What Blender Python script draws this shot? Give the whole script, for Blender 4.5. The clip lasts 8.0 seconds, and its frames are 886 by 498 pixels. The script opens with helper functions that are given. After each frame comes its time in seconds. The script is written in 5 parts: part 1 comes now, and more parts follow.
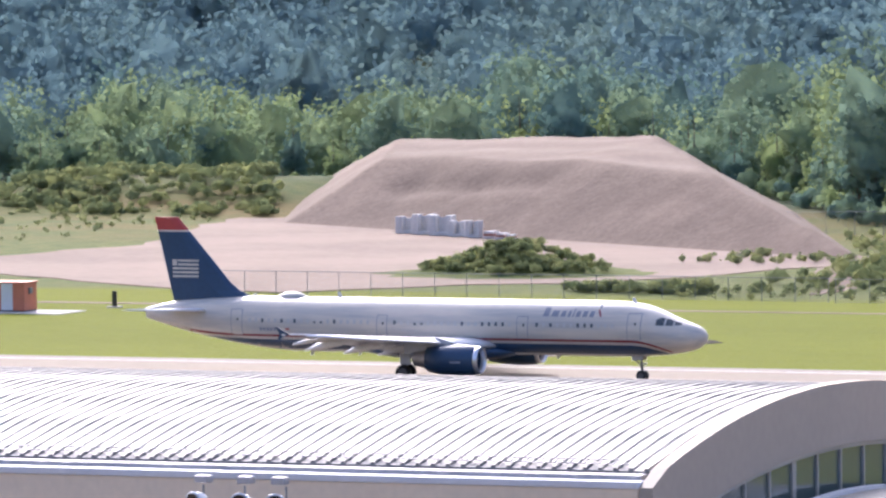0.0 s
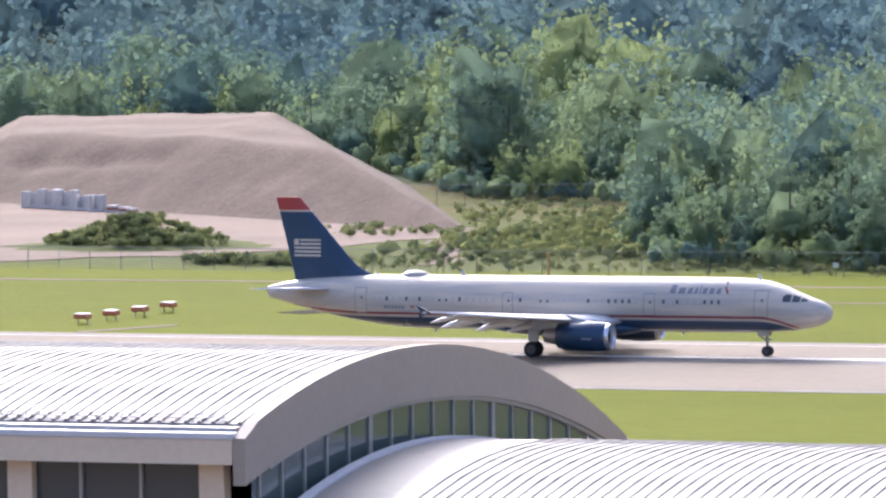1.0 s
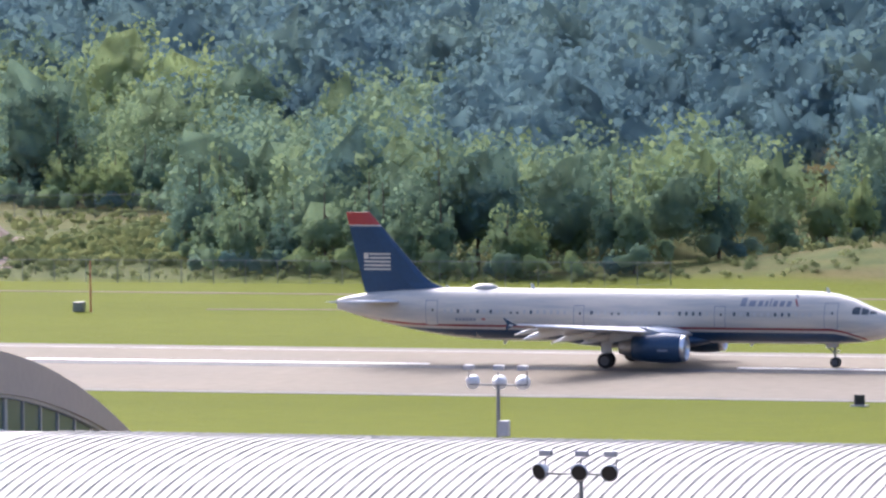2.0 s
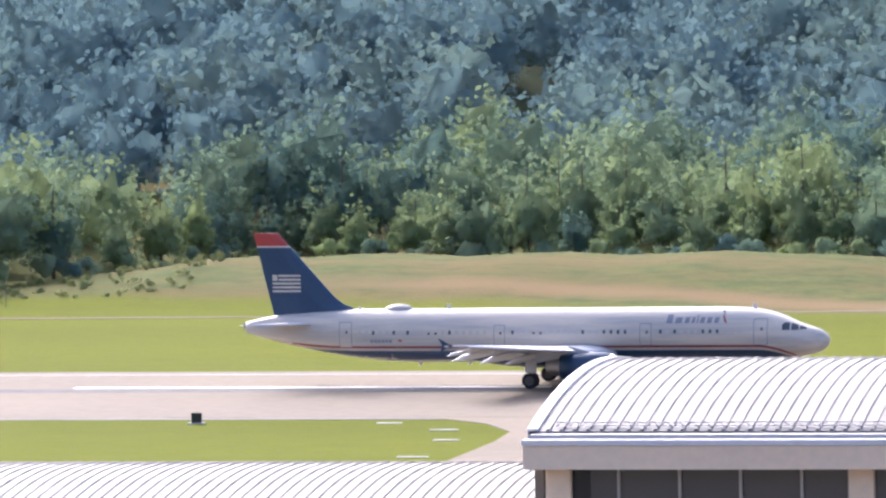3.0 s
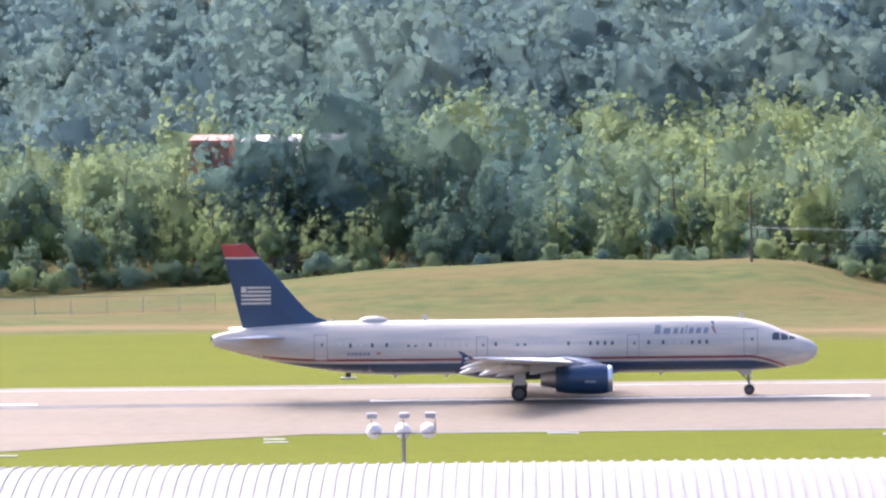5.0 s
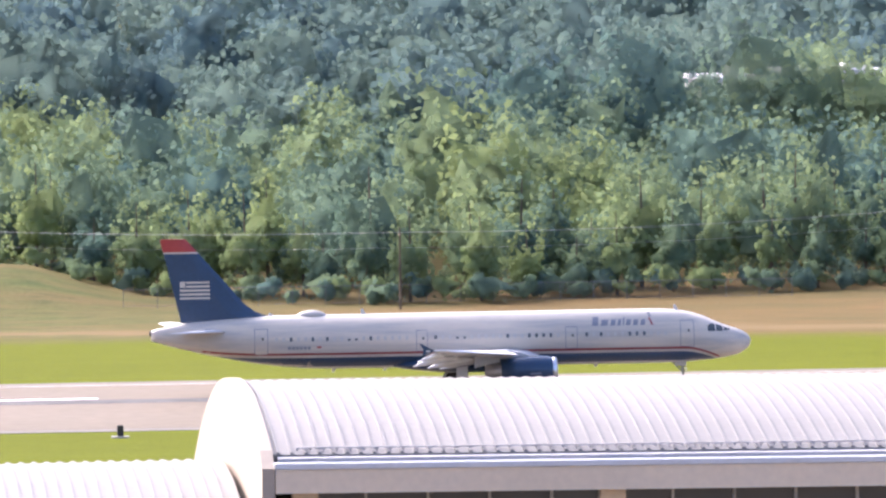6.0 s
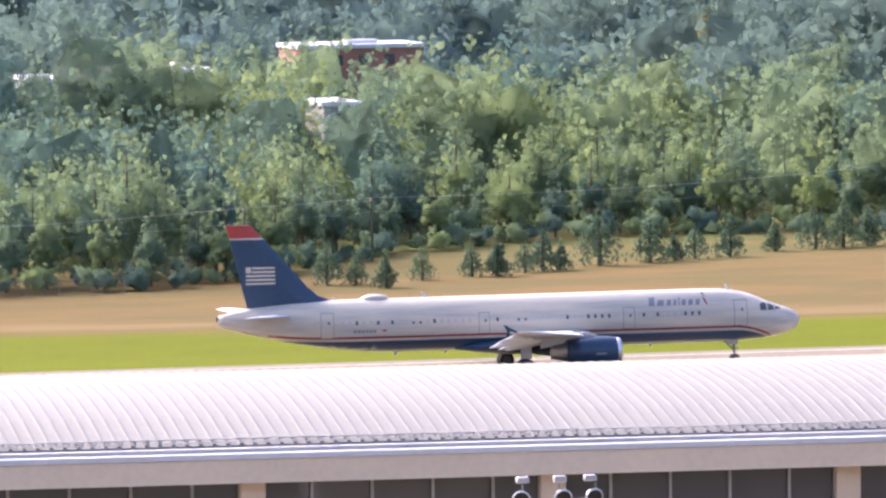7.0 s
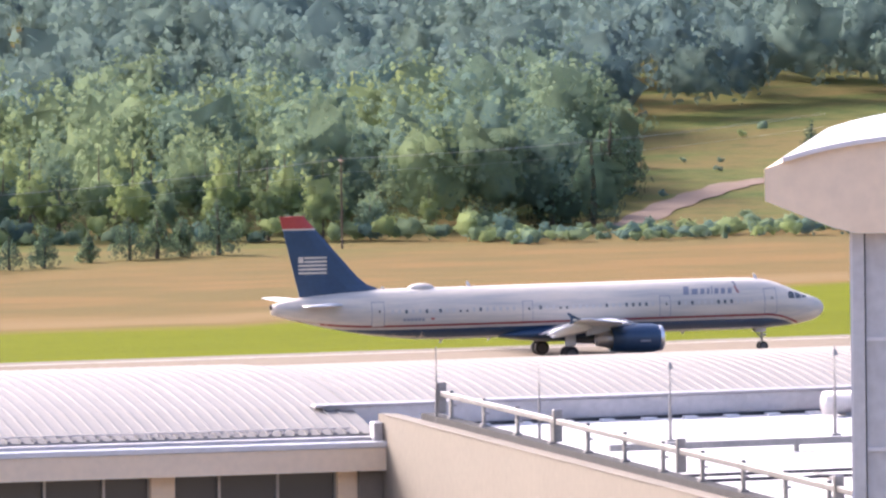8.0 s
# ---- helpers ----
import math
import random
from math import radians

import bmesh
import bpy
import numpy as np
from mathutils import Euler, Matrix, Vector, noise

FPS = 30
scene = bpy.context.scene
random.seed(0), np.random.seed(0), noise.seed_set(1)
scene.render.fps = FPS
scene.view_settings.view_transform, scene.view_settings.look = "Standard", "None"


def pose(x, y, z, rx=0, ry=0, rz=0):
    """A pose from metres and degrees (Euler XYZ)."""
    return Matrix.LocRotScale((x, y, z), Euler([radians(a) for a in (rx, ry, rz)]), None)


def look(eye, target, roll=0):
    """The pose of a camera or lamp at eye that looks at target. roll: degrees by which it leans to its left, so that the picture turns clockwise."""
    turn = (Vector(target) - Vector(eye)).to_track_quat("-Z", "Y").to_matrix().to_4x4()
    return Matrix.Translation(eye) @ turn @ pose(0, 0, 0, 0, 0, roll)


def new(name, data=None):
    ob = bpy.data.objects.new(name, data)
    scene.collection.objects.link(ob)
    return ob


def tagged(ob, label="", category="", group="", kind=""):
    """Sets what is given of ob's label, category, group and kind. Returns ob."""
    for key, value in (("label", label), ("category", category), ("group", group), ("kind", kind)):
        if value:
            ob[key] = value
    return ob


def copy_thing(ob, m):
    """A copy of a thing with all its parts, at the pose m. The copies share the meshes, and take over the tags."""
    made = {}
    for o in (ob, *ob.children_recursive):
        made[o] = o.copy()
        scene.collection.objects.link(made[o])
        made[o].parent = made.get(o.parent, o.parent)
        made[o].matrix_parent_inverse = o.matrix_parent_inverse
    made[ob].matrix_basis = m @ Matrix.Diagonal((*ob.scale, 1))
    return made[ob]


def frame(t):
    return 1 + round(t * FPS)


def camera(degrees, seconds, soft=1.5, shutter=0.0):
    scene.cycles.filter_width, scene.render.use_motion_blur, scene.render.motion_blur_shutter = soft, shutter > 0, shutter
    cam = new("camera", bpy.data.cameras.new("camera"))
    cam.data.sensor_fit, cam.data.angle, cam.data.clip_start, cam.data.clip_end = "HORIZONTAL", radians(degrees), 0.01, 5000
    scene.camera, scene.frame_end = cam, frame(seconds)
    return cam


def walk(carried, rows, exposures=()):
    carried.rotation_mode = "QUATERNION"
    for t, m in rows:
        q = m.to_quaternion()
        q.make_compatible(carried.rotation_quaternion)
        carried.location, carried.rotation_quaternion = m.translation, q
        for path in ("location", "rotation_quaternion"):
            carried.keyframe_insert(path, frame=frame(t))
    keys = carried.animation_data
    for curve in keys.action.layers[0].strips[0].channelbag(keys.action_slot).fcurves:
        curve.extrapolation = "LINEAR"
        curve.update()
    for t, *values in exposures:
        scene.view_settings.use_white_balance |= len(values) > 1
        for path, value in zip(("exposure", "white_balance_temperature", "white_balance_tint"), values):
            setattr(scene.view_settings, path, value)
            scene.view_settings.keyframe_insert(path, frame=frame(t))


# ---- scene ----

SIN, COS = math.sin, math.cos

# ---------------------------------------------------------------- camera
cam = camera(7.13, 8.0, soft=2.5)

# camera: seconds, place, then yaw (to the right of +y), pitch, roll in degrees
CAMERA_ROWS = [
    (0.0, -21.06, 47.53, 35.28, -23.342, -2.869, -0.574),
    (0.1, -21.06, 47.53, 35.28, -23.043, -2.911, -0.553),
    (0.2, -21.06, 47.53, 35.28, -22.747, -2.954, -0.529),
    (0.3, -21.06, 47.53, 35.28, -22.482, -2.988, -0.473),
    (0.4, -19.98, 45.10, 35.44, -22.213, -3.026, -0.454),
    (0.5, -18.44, 41.62, 35.68, -21.974, -3.092, -0.334),
    (0.6, -16.91, 38.15, 35.91, -21.650, -3.107, -0.381),
    (0.7, -15.37, 34.68, 36.15, -21.304, -3.119, -0.437),
    (0.8, -13.83, 31.20, 36.38, -20.974, -3.130, -0.496),
    (0.9, -12.29, 27.73, 36.62, -20.644, -3.138, -0.565),
    (1.0, -10.75, 24.26, 36.86, -20.334, -3.142, -0.638),
    (1.1, -9.21, 20.78, 37.09, -20.033, -3.170, -0.644),
    (1.2, -7.67, 17.31, 37.33, -19.716, -3.195, -0.647),
    (1.3, -6.13, 13.84, 37.56, -19.407, -3.217, -0.652),
    (1.4, -4.59, 10.37, 37.80, -19.087, -3.241, -0.660),
    (1.5, -3.05, 6.89, 38.03, -18.774, -3.264, -0.679),
    (1.6, -1.51, 3.42, 38.27, -18.407, -3.236, -0.650),
    (1.7, 0, 0, 38.50, -18.095, -3.217, -0.566),
    (1.8, 0, 0, 38.50, -17.701, -3.183, -0.466),
    (1.9, 0, 0, 38.50, -17.283, -3.149, -0.414),
    (2.0, 0, 0, 38.50, -16.831, -3.124, -0.452),
    (2.2, 0, 0, 38.50, -15.835, -3.091, -0.769),
    (3.3, 0, 0, 38.50, -9.814, -3.023, -0.904),
    (3.5, 0, 0, 38.50, -8.714, -3.018, -0.848),
    (4.0, 0, 0, 38.50, -5.799, -3.008, -0.578),
    (4.2, 0, 0, 38.50, -4.848, -3.003, -0.636),
    (5.3, 0, 0, 38.50, 0.913, -3.023, -0.609),
    (5.5, 0, 0, 38.50, 2.039, -3.024, -0.582),
    (6.0, 0, 0, 38.50, 5.509, -3.059, -0.679),
    (6.5, 0, 0, 38.50, 8.409, -3.072, -0.815),
    (7.0, 0, 0, 38.50, 10.893, -3.139, -1.039),
    (7.5, 0, 0, 38.50, 13.565, -3.145, -0.746),
    (8.0, 0, 0, 38.50, 16.424, -3.135, -0.780),
]


def camera_pose(x, y, z, yaw, pitch, roll):
    a, b = radians(yaw), radians(pitch)
    eye = Vector((x, y, z))
    return look(eye, eye + Vector((SIN(a) * COS(b), COS(a) * COS(b), SIN(b))) * 100, roll)


# ---------------------------------------------------------------- light
world = bpy.data.worlds.new("sky")
scene.world = world
world.use_nodes = True
wn = world.node_tree.nodes
sky = wn.new("ShaderNodeTexSky")
sky.sky_type = "NISHITA"
sky.sun_disc = False
sky.sun_elevation = radians(34)
sky.sun_rotation = radians(-36)
sky.air_density, sky.dust_density, sky.ozone_density = 0.8, 8.0, 1.0
world.node_tree.links.new(sky.outputs[0], wn["Background"].inputs[0])
wn["Background"].inputs[1].default_value = 0.15

sun = new("sun", bpy.data.lights.new("sun", "SUN"))
sun.data.energy, sun.data.angle, sun.data.color = 0.82, radians(0.6), (1.0, 0.91, 0.77)
sun.matrix_world = look((-380, 520, 430), (0, 0, 0))
EXPOSURE = [(0, 1.48, 5500, 19), (2.2, 1.34, 5450, 16), (3.5, 1.72, 5600, 20), (5.5, 1.78, 5650, 21), (8.0, 1.78, 5950, 22)]

walk(cam, [(r[0], camera_pose(*r[1:])) for r in CAMERA_ROWS], EXPOSURE)


# ---------------------------------------------------------------- materials
def material(name, color, rough=0.6, metal=0.0, scale=1.0, vary=0.25, bump=0.0, fine=None, coords="Object", spec=0.5,
             dirt=None, dirt_sheen_scale=0.1, dirt_sheen_amount=0.0, island=0.0, obj=0.0, stretch=None):
    """A painted, mineral or metal surface: colour varied at two scales, with grain relief. dirt mixes in a second
    colour: soiling, and on the white paint painted reflections.
    """
    m = bpy.data.materials.new(name)
    m.use_nodes = True
    nt = m.node_tree
    bsdf = nt.nodes["Principled BSDF"]
    bsdf.inputs["Roughness"].default_value = rough
    bsdf.inputs["Metallic"].default_value = metal
    bsdf.inputs["Specular IOR Level"].default_value = spec
    tc = nt.nodes.new("ShaderNodeTexCoord")
    n1 = nt.nodes.new("ShaderNodeTexNoise")
    n1.inputs["Scale"].default_value = scale
    n1.inputs["Detail"].default_value = 5
    nt.links.new(tc.outputs[coords], n1.inputs["Vector"])
    n2 = nt.nodes.new("ShaderNodeTexNoise")
    n2.inputs["Scale"].default_value = fine or scale * 9
    n2.inputs["Detail"].default_value = 3
    nt.links.new(tc.outputs[coords], n2.inputs["Vector"])
    add = nt.nodes.new("ShaderNodeMath")
    add.operation = "ADD"
    nt.links.new(n1.outputs["Fac"], add.inputs[0])
    nt.links.new(n2.outputs["Fac"], add.inputs[1])
    rng = nt.nodes.new("ShaderNodeMapRange")
    rng.inputs["From Min"].default_value, rng.inputs["From Max"].default_value = 0.7, 1.3
    rng.inputs["To Min"].default_value, rng.inputs["To Max"].default_value = 1 - vary, 1 + vary
    nt.links.new(add.outputs[0], rng.inputs["Value"])
    value = rng.outputs["Result"]
    if island or obj:
        src = nt.nodes.new("ShaderNodeObjectInfo") if obj else nt.nodes.new("ShaderNodeNewGeometry")
        r2 = nt.nodes.new("ShaderNodeMapRange")
        k = obj or island
        r2.inputs["To Min"].default_value, r2.inputs["To Max"].default_value = 1 - k, 1 + k
        nt.links.new(src.outputs["Random" if obj else "Random Per Island"], r2.inputs["Value"])
        mul = nt.nodes.new("ShaderNodeMath")
        mul.operation = "MULTIPLY"
        nt.links.new(value, mul.inputs[0])
        nt.links.new(r2.outputs["Result"], mul.inputs[1])
        value = mul.outputs[0]
    col = nt.nodes.new("ShaderNodeVectorMath")
    col.operation = "SCALE"
    col.inputs[0].default_value = color
    nt.links.new(value, col.inputs["Scale"])
    out = col.outputs[0]
    if dirt:
        n3 = nt.nodes.new("ShaderNodeTexNoise")
        n3.inputs["Scale"].default_value = dirt_sheen_scale
        n3.inputs["Detail"].default_value = 7
        n3.inputs["Roughness"].default_value = 0.6
        if stretch:
            mp = nt.nodes.new("ShaderNodeMapping")
            mp.inputs["Scale"].default_value = stretch
            nt.links.new(tc.outputs[coords], mp.inputs[0])
            nt.links.new(mp.outputs[0], n3.inputs["Vector"])
        else:
            nt.links.new(tc.outputs[coords], n3.inputs["Vector"])
        r3 = nt.nodes.new("ShaderNodeMapRange")
        r3.inputs["From Min"].default_value, r3.inputs["From Max"].default_value = 0.42, 0.62
        r3.inputs["To Max"].default_value = dirt_sheen_amount
        nt.links.new(n3.outputs["Fac"], r3.inputs["Value"])
        mix = nt.nodes.new("ShaderNodeMix")
        mix.data_type = "RGBA"
        mix.inputs["B"].default_value = (*dirt, 1)
        sock = [i for i in mix.inputs if i.type == "RGBA"]
        nt.links.new(r3.outputs["Result"], mix.inputs[0])
        nt.links.new(out, sock[0])
        sock[1].default_value = (*dirt, 1)
        out = [o for o in mix.outputs if o.type == "RGBA"][0]
    nt.links.new(out, bsdf.inputs["Base Color"])
    if bump:
        b = nt.nodes.new("ShaderNodeBump")
        b.inputs["Strength"].default_value = 0.6
        b.inputs["Distance"].default_value = bump
        nt.links.new(add.outputs[0], b.inputs["Height"])
        nt.links.new(b.outputs[0], bsdf.inputs["Normal"])
    return m


def foliage(name, low, high, translucent=0.35, attr=True):
    """Leaves: tint varies from tree to tree and from clump to clump; some sun comes through."""
    m = bpy.data.materials.new(name)
    m.use_nodes = True
    nt = m.node_tree
    nt.nodes.remove(nt.nodes["Principled BSDF"])
    if attr:
        src = nt.nodes.new("ShaderNodeAttribute")
        src.attribute_name = "tint"
        tint = src.outputs["Fac"]
    else:
        tint = nt.nodes.new("ShaderNodeObjectInfo").outputs["Random"]
    geo = nt.nodes.new("ShaderNodeNewGeometry")
    mixf = nt.nodes.new("ShaderNodeMath")
    mixf.operation = "MULTIPLY_ADD"
    mixf.inputs[1].default_value = 0.9
    nt.links.new(tint, mixf.inputs[0])
    half = nt.nodes.new("ShaderNodeMath")
    half.operation = "MULTIPLY"
    half.inputs[1].default_value = 0.1
    nt.links.new(geo.outputs["Random Per Island"], half.inputs[0])
    nt.links.new(half.outputs[0], mixf.inputs[2])
    tc = nt.nodes.new("ShaderNodeNewGeometry")
    grain = nt.nodes.new("ShaderNodeTexNoise")
    grain.inputs["Scale"].default_value = 2.6
    grain.inputs["Detail"].default_value = 5
    grain.inputs["Roughness"].default_value = 0.7
    nt.links.new(tc.outputs["Position"], grain.inputs["Vector"])
    mottle = nt.nodes.new("ShaderNodeMath")
    mottle.operation = "MULTIPLY_ADD"
    mottle.inputs[1].default_value = 0.6
    mottle.inputs[2].default_value = -0.3
    nt.links.new(grain.outputs["Fac"], mottle.inputs[0])
    total = nt.nodes.new("ShaderNodeMath")
    nt.links.new(mixf.outputs[0], total.inputs[0])
    nt.links.new(mottle.outputs[0], total.inputs[1])
    mixf = total
    bump = nt.nodes.new("ShaderNodeBump")
    bump.inputs["Strength"].default_value = 0.9
    bump.inputs["Distance"].default_value = 0.45
    nt.links.new(grain.outputs["Fac"], bump.inputs["Height"])
    ramp = nt.nodes.new("ShaderNodeValToRGB")
    ramp.color_ramp.elements[0].color = (*low, 1)
    ramp.color_ramp.elements[1].color = (*high, 1)
    nt.links.new(mixf.outputs[0], ramp.inputs[0])
    d = nt.nodes.new("ShaderNodeBsdfDiffuse")
    tr = nt.nodes.new("ShaderNodeBsdfTranslucent")
    ms = nt.nodes.new("ShaderNodeMixShader")
    ms.inputs[0].default_value = translucent
    nt.links.new(ramp.outputs[0], d.inputs[0])
    nt.links.new(ramp.outputs[0], tr.inputs[0])
    nt.links.new(bump.outputs[0], d.inputs["Normal"])
    nt.links.new(bump.outputs[0], tr.inputs["Normal"])
    nt.links.new(d.outputs[0], ms.inputs[1])
    nt.links.new(tr.outputs[0], ms.inputs[2])
    # gaps between the leaves of a clump
    gap = nt.nodes.new("ShaderNodeBsdfTransparent")
    porous = nt.nodes.new("ShaderNodeMixShader")
    porous.inputs[0].default_value = 0.32
    nt.links.new(ms.outputs[0], porous.inputs[1])
    nt.links.new(gap.outputs[0], porous.inputs[2])
    nt.links.new(porous.outputs[0], nt.nodes["Material Output"].inputs[0])
    return m


def ground_material():
    """Mown airfield grass, longer and drier towards the woods."""
    m = bpy.data.materials.new("airfield_grass")
    m.use_nodes = True
    nt = m.node_tree
    bsdf = nt.nodes["Principled BSDF"]
    bsdf.inputs["Roughness"].default_value = 0.9
    bsdf.inputs["Specular IOR Level"].default_value = 0.03
    geo = nt.nodes.new("ShaderNodeNewGeometry")
    xyz = nt.nodes.new("ShaderNodeSeparateXYZ")
    nt.links.new(geo.outputs["Position"], xyz.inputs[0])

    def tex(scale, detail=5, sx=1.0, sy=1.0):
        mp = nt.nodes.new("ShaderNodeMapping")
        mp.inputs["Scale"].default_value = (sx, sy, 1)
        nt.links.new(geo.outputs["Position"], mp.inputs[0])
        n = nt.nodes.new("ShaderNodeTexNoise")
        n.inputs["Scale"].default_value = scale
        n.inputs["Detail"].default_value = detail
        n.inputs["Roughness"].default_value = 0.6
        nt.links.new(mp.outputs[0], n.inputs["Vector"])
        return n.outputs["Fac"]

    def rng(sock, a, b, c=0.0, d=1.0):
        r = nt.nodes.new("ShaderNodeMapRange")
        for k, v in zip(("From Min", "From Max", "To Min", "To Max"), (a, b, c, d)):
            r.inputs[k].default_value = v
        nt.links.new(sock, r.inputs["Value"])
        return r.outputs["Result"]

    def math_(op, a, b):
        n = nt.nodes.new("ShaderNodeMath")
        n.operation = op
        for i, v in enumerate((a, b)):
            if isinstance(v, (int, float)):
                n.inputs[i].default_value = v
            else:
                nt.links.new(v, n.inputs[i])
        return n.outputs[0]

    def mix(f, a, b):
        n = nt.nodes.new("ShaderNodeMix")
        n.data_type = "RGBA"
        socks = [i for i in n.inputs if i.type == "RGBA"]
        nt.links.new(f, n.inputs[0])
        for s_, v in zip(socks, (a, b)):
            if isinstance(v, tuple):
                s_.default_value = (*v, 1)
            else:
                nt.links.new(v, s_)
        return [o for o in n.outputs if o.type == "RGBA"][0]

    lawn = mix(rng(tex(0.02, 6, 0.35, 2.0), 0.3, 0.7), (0.104, 0.122, 0.006), (0.126, 0.142, 0.007))
    lawn = mix(rng(tex(0.9, 4, 0.3, 1.0), 0.42, 0.75, 0.0, 0.4), lawn, (0.070, 0.092, 0.012))
    dry = mix(rng(tex(0.06, 7, 0.6, 1.1), 0.40, 0.60), (0.172, 0.114, 0.048), (0.128, 0.102, 0.042))
    rough = mix(rng(tex(0.35, 6), 0.3, 0.7), (0.062, 0.090, 0.028), (0.125, 0.128, 0.042))
    wob = math_("MULTIPLY", math_("SUBTRACT", tex(0.03, 5, 0.5, 1.0), 0.5), 30)
    y = math_("ADD", xyz.outputs["Y"], wob)
    # the mown strip ends farther out to the west
    edge = math_("ADD", rng(xyz.outputs["X"], -170, 100, 621, 572), rng(xyz.outputs["X"], 150, 215, 0, 32))
    past = math_("SUBTRACT", y, edge)
    mid = mix(rng(tex(0.09, 6, 0.4, 1.0), 0.40, 0.60), rough, (0.142, 0.113, 0.045))
    mid = mix(rng(tex(0.5, 5, 0.6, 1.0), 0.52, 0.68, 0.0, 0.6), mid, (0.062, 0.08, 0.028))
    zone = mix(rng(xyz.outputs["X"], 25, 60), mid, dry)
    zone = mix(rng(xyz.outputs["X"], -200, -150), rough, zone)
    strip = math_("MULTIPLY", math_("MULTIPLY", rng(past, 4, 8), rng(past, 17, 11)), rng(xyz.outputs["X"], -150, -125))
    zone = mix(strip, zone, (0.19, 0.135, 0.066))
    c = mix(rng(past, -3, 4), lawn, zone)
    c = mix(rng(past, 70, 120), c, mid)
    c = mix(math_("MULTIPLY", rng(past, 140, 165), rng(xyz.outputs["X"], 205, 190)), c, (0.045, 0.06, 0.03))
    nt.links.new(c, bsdf.inputs["Base Color"])
    b = nt.nodes.new("ShaderNodeBump")
    b.inputs["Distance"].default_value = 0.25
    b.inputs["Strength"].default_value = 0.7
    nt.links.new(tex(1.6, 4), b.inputs["Height"])
    nt.links.new(b.outputs[0], bsdf.inputs["Normal"])
    return m


GRASS = ground_material()
ASPHALT = material("runway_concrete", (0.185, 0.150, 0.108), 0.9, spec=0.2, scale=0.05, vary=0.12, fine=0.8, bump=0.01, coords="Object",
                   dirt=(0.16, 0.14, 0.125), dirt_sheen_scale=0.03, dirt_sheen_amount=0.25)
SHOULDER = material("shoulder_asphalt", (0.17, 0.15, 0.135), 0.9, scale=0.2, vary=0.2)
RUBBER = material("rubber_marks", (0.10, 0.095, 0.095), 0.85, spec=0.25, scale=0.06, vary=0.35)
DARKSOIL = material("wet_soil", (0.035, 0.032, 0.026), 0.9, spec=0.02, scale=0.8, vary=0.3, bump=0.05)
WIRE = material("aluminium_wire", (0.55, 0.55, 0.55), 0.45, 0.6, scale=2, vary=0.1)
FENCE = material("fence_wire", (0.20, 0.21, 0.21), 0.6, 0.5, scale=2, vary=0.15)
WORN = material("worn_edge_paint", (0.40, 0.39, 0.36), 0.8, scale=0.3, vary=0.2)
LINE = material("runway_paint", (0.80, 0.80, 0.78), 0.6, scale=0.5, vary=0.08)
DIRT = material("graded_dirt", (0.178, 0.132, 0.10), 0.95, spec=0.15, scale=0.05, vary=0.16, fine=0.7, bump=0.15,
                dirt=(0.205, 0.153, 0.118), dirt_sheen_scale=0.05, dirt_sheen_amount=0.6)
SPOIL = material("spoil_heap_soil", (0.165, 0.123, 0.094), 0.95, spec=0.15, scale=0.09, vary=0.16, fine=1.6, bump=0.12,
                 dirt=(0.122, 0.089, 0.068), dirt_sheen_scale=0.14, dirt_sheen_amount=0.55)
ROOF = material("white_roof_metal", (0.232, 0.217, 0.2), 0.62, 0.12, scale=0.25, vary=0.06, fine=3)
SEAM = material("roof_seam_metal", (0.165, 0.157, 0.153), 0.55, 0.2, scale=0.8, vary=0.1)
TRIM = material("white_roof_trim", (0.66, 0.65, 0.655), 0.4, 0.1, scale=0.5, vary=0.06)
GUTTER = material("grey_gutter_metal", (0.42, 0.41, 0.42), 0.5, 0.4, scale=0.6, vary=0.12)
# one beige split in two: fascia lightened against shade, walls darkened against sun
BEIGE = material("beige_wall_sun_dimmed", (0.19, 0.165, 0.132), 0.75, scale=0.3, vary=0.07, fine=5, bump=0.004)
FASCIA = material("beige_fascia_shade_lifted", (0.80, 0.645, 0.465), 0.7, scale=0.3, vary=0.06, fine=5, bump=0.003)
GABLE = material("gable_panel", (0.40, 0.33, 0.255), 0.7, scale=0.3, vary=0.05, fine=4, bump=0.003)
FRAME = material("window_frame_metal", (0.42, 0.40, 0.36), 0.5, 0.3, scale=1, vary=0.1)
STEEL = material("galvanised_steel", (0.25, 0.245, 0.245), 0.45, 0.7, scale=2, vary=0.15)
DARK = material("dark_metal", (0.035, 0.035, 0.04), 0.4, 0.4, scale=3, vary=0.2)
TYRE = material("tyre_rubber", (0.02, 0.02, 0.022), 0.8, scale=4, vary=0.3)
FLATROOF = material("white_membrane_roof", (0.62, 0.61, 0.60), 0.7, scale=0.2, vary=0.06, dirt=(0.6, 0.57, 0.54), dirt_sheen_scale=0.3, dirt_sheen_amount=0.4)
# the long grey streaks are wavy reflections painted into the colour
WHITE = material("white_paint_reflections", (0.63, 0.555, 0.455), 0.35, scale=0.3, vary=0.03, dirt=(0.40, 0.385, 0.36), dirt_sheen_scale=1.1, dirt_sheen_amount=0.75, stretch=(0.12, 1.0, 1.6))
NAVY = material("navy_paint", (0.022, 0.054, 0.112), 0.3, scale=0.4, vary=0.12)
STRIPE = material("dark_red_paint", (0.25, 0.03, 0.035), 0.4, scale=0.4, vary=0.1)
REDP = material("red_paint", (0.40, 0.05, 0.045), 0.4, scale=0.4, vary=0.1)
LETTER = material("grey_lettering", (0.22, 0.23, 0.27), 0.5, scale=1, vary=0.05)
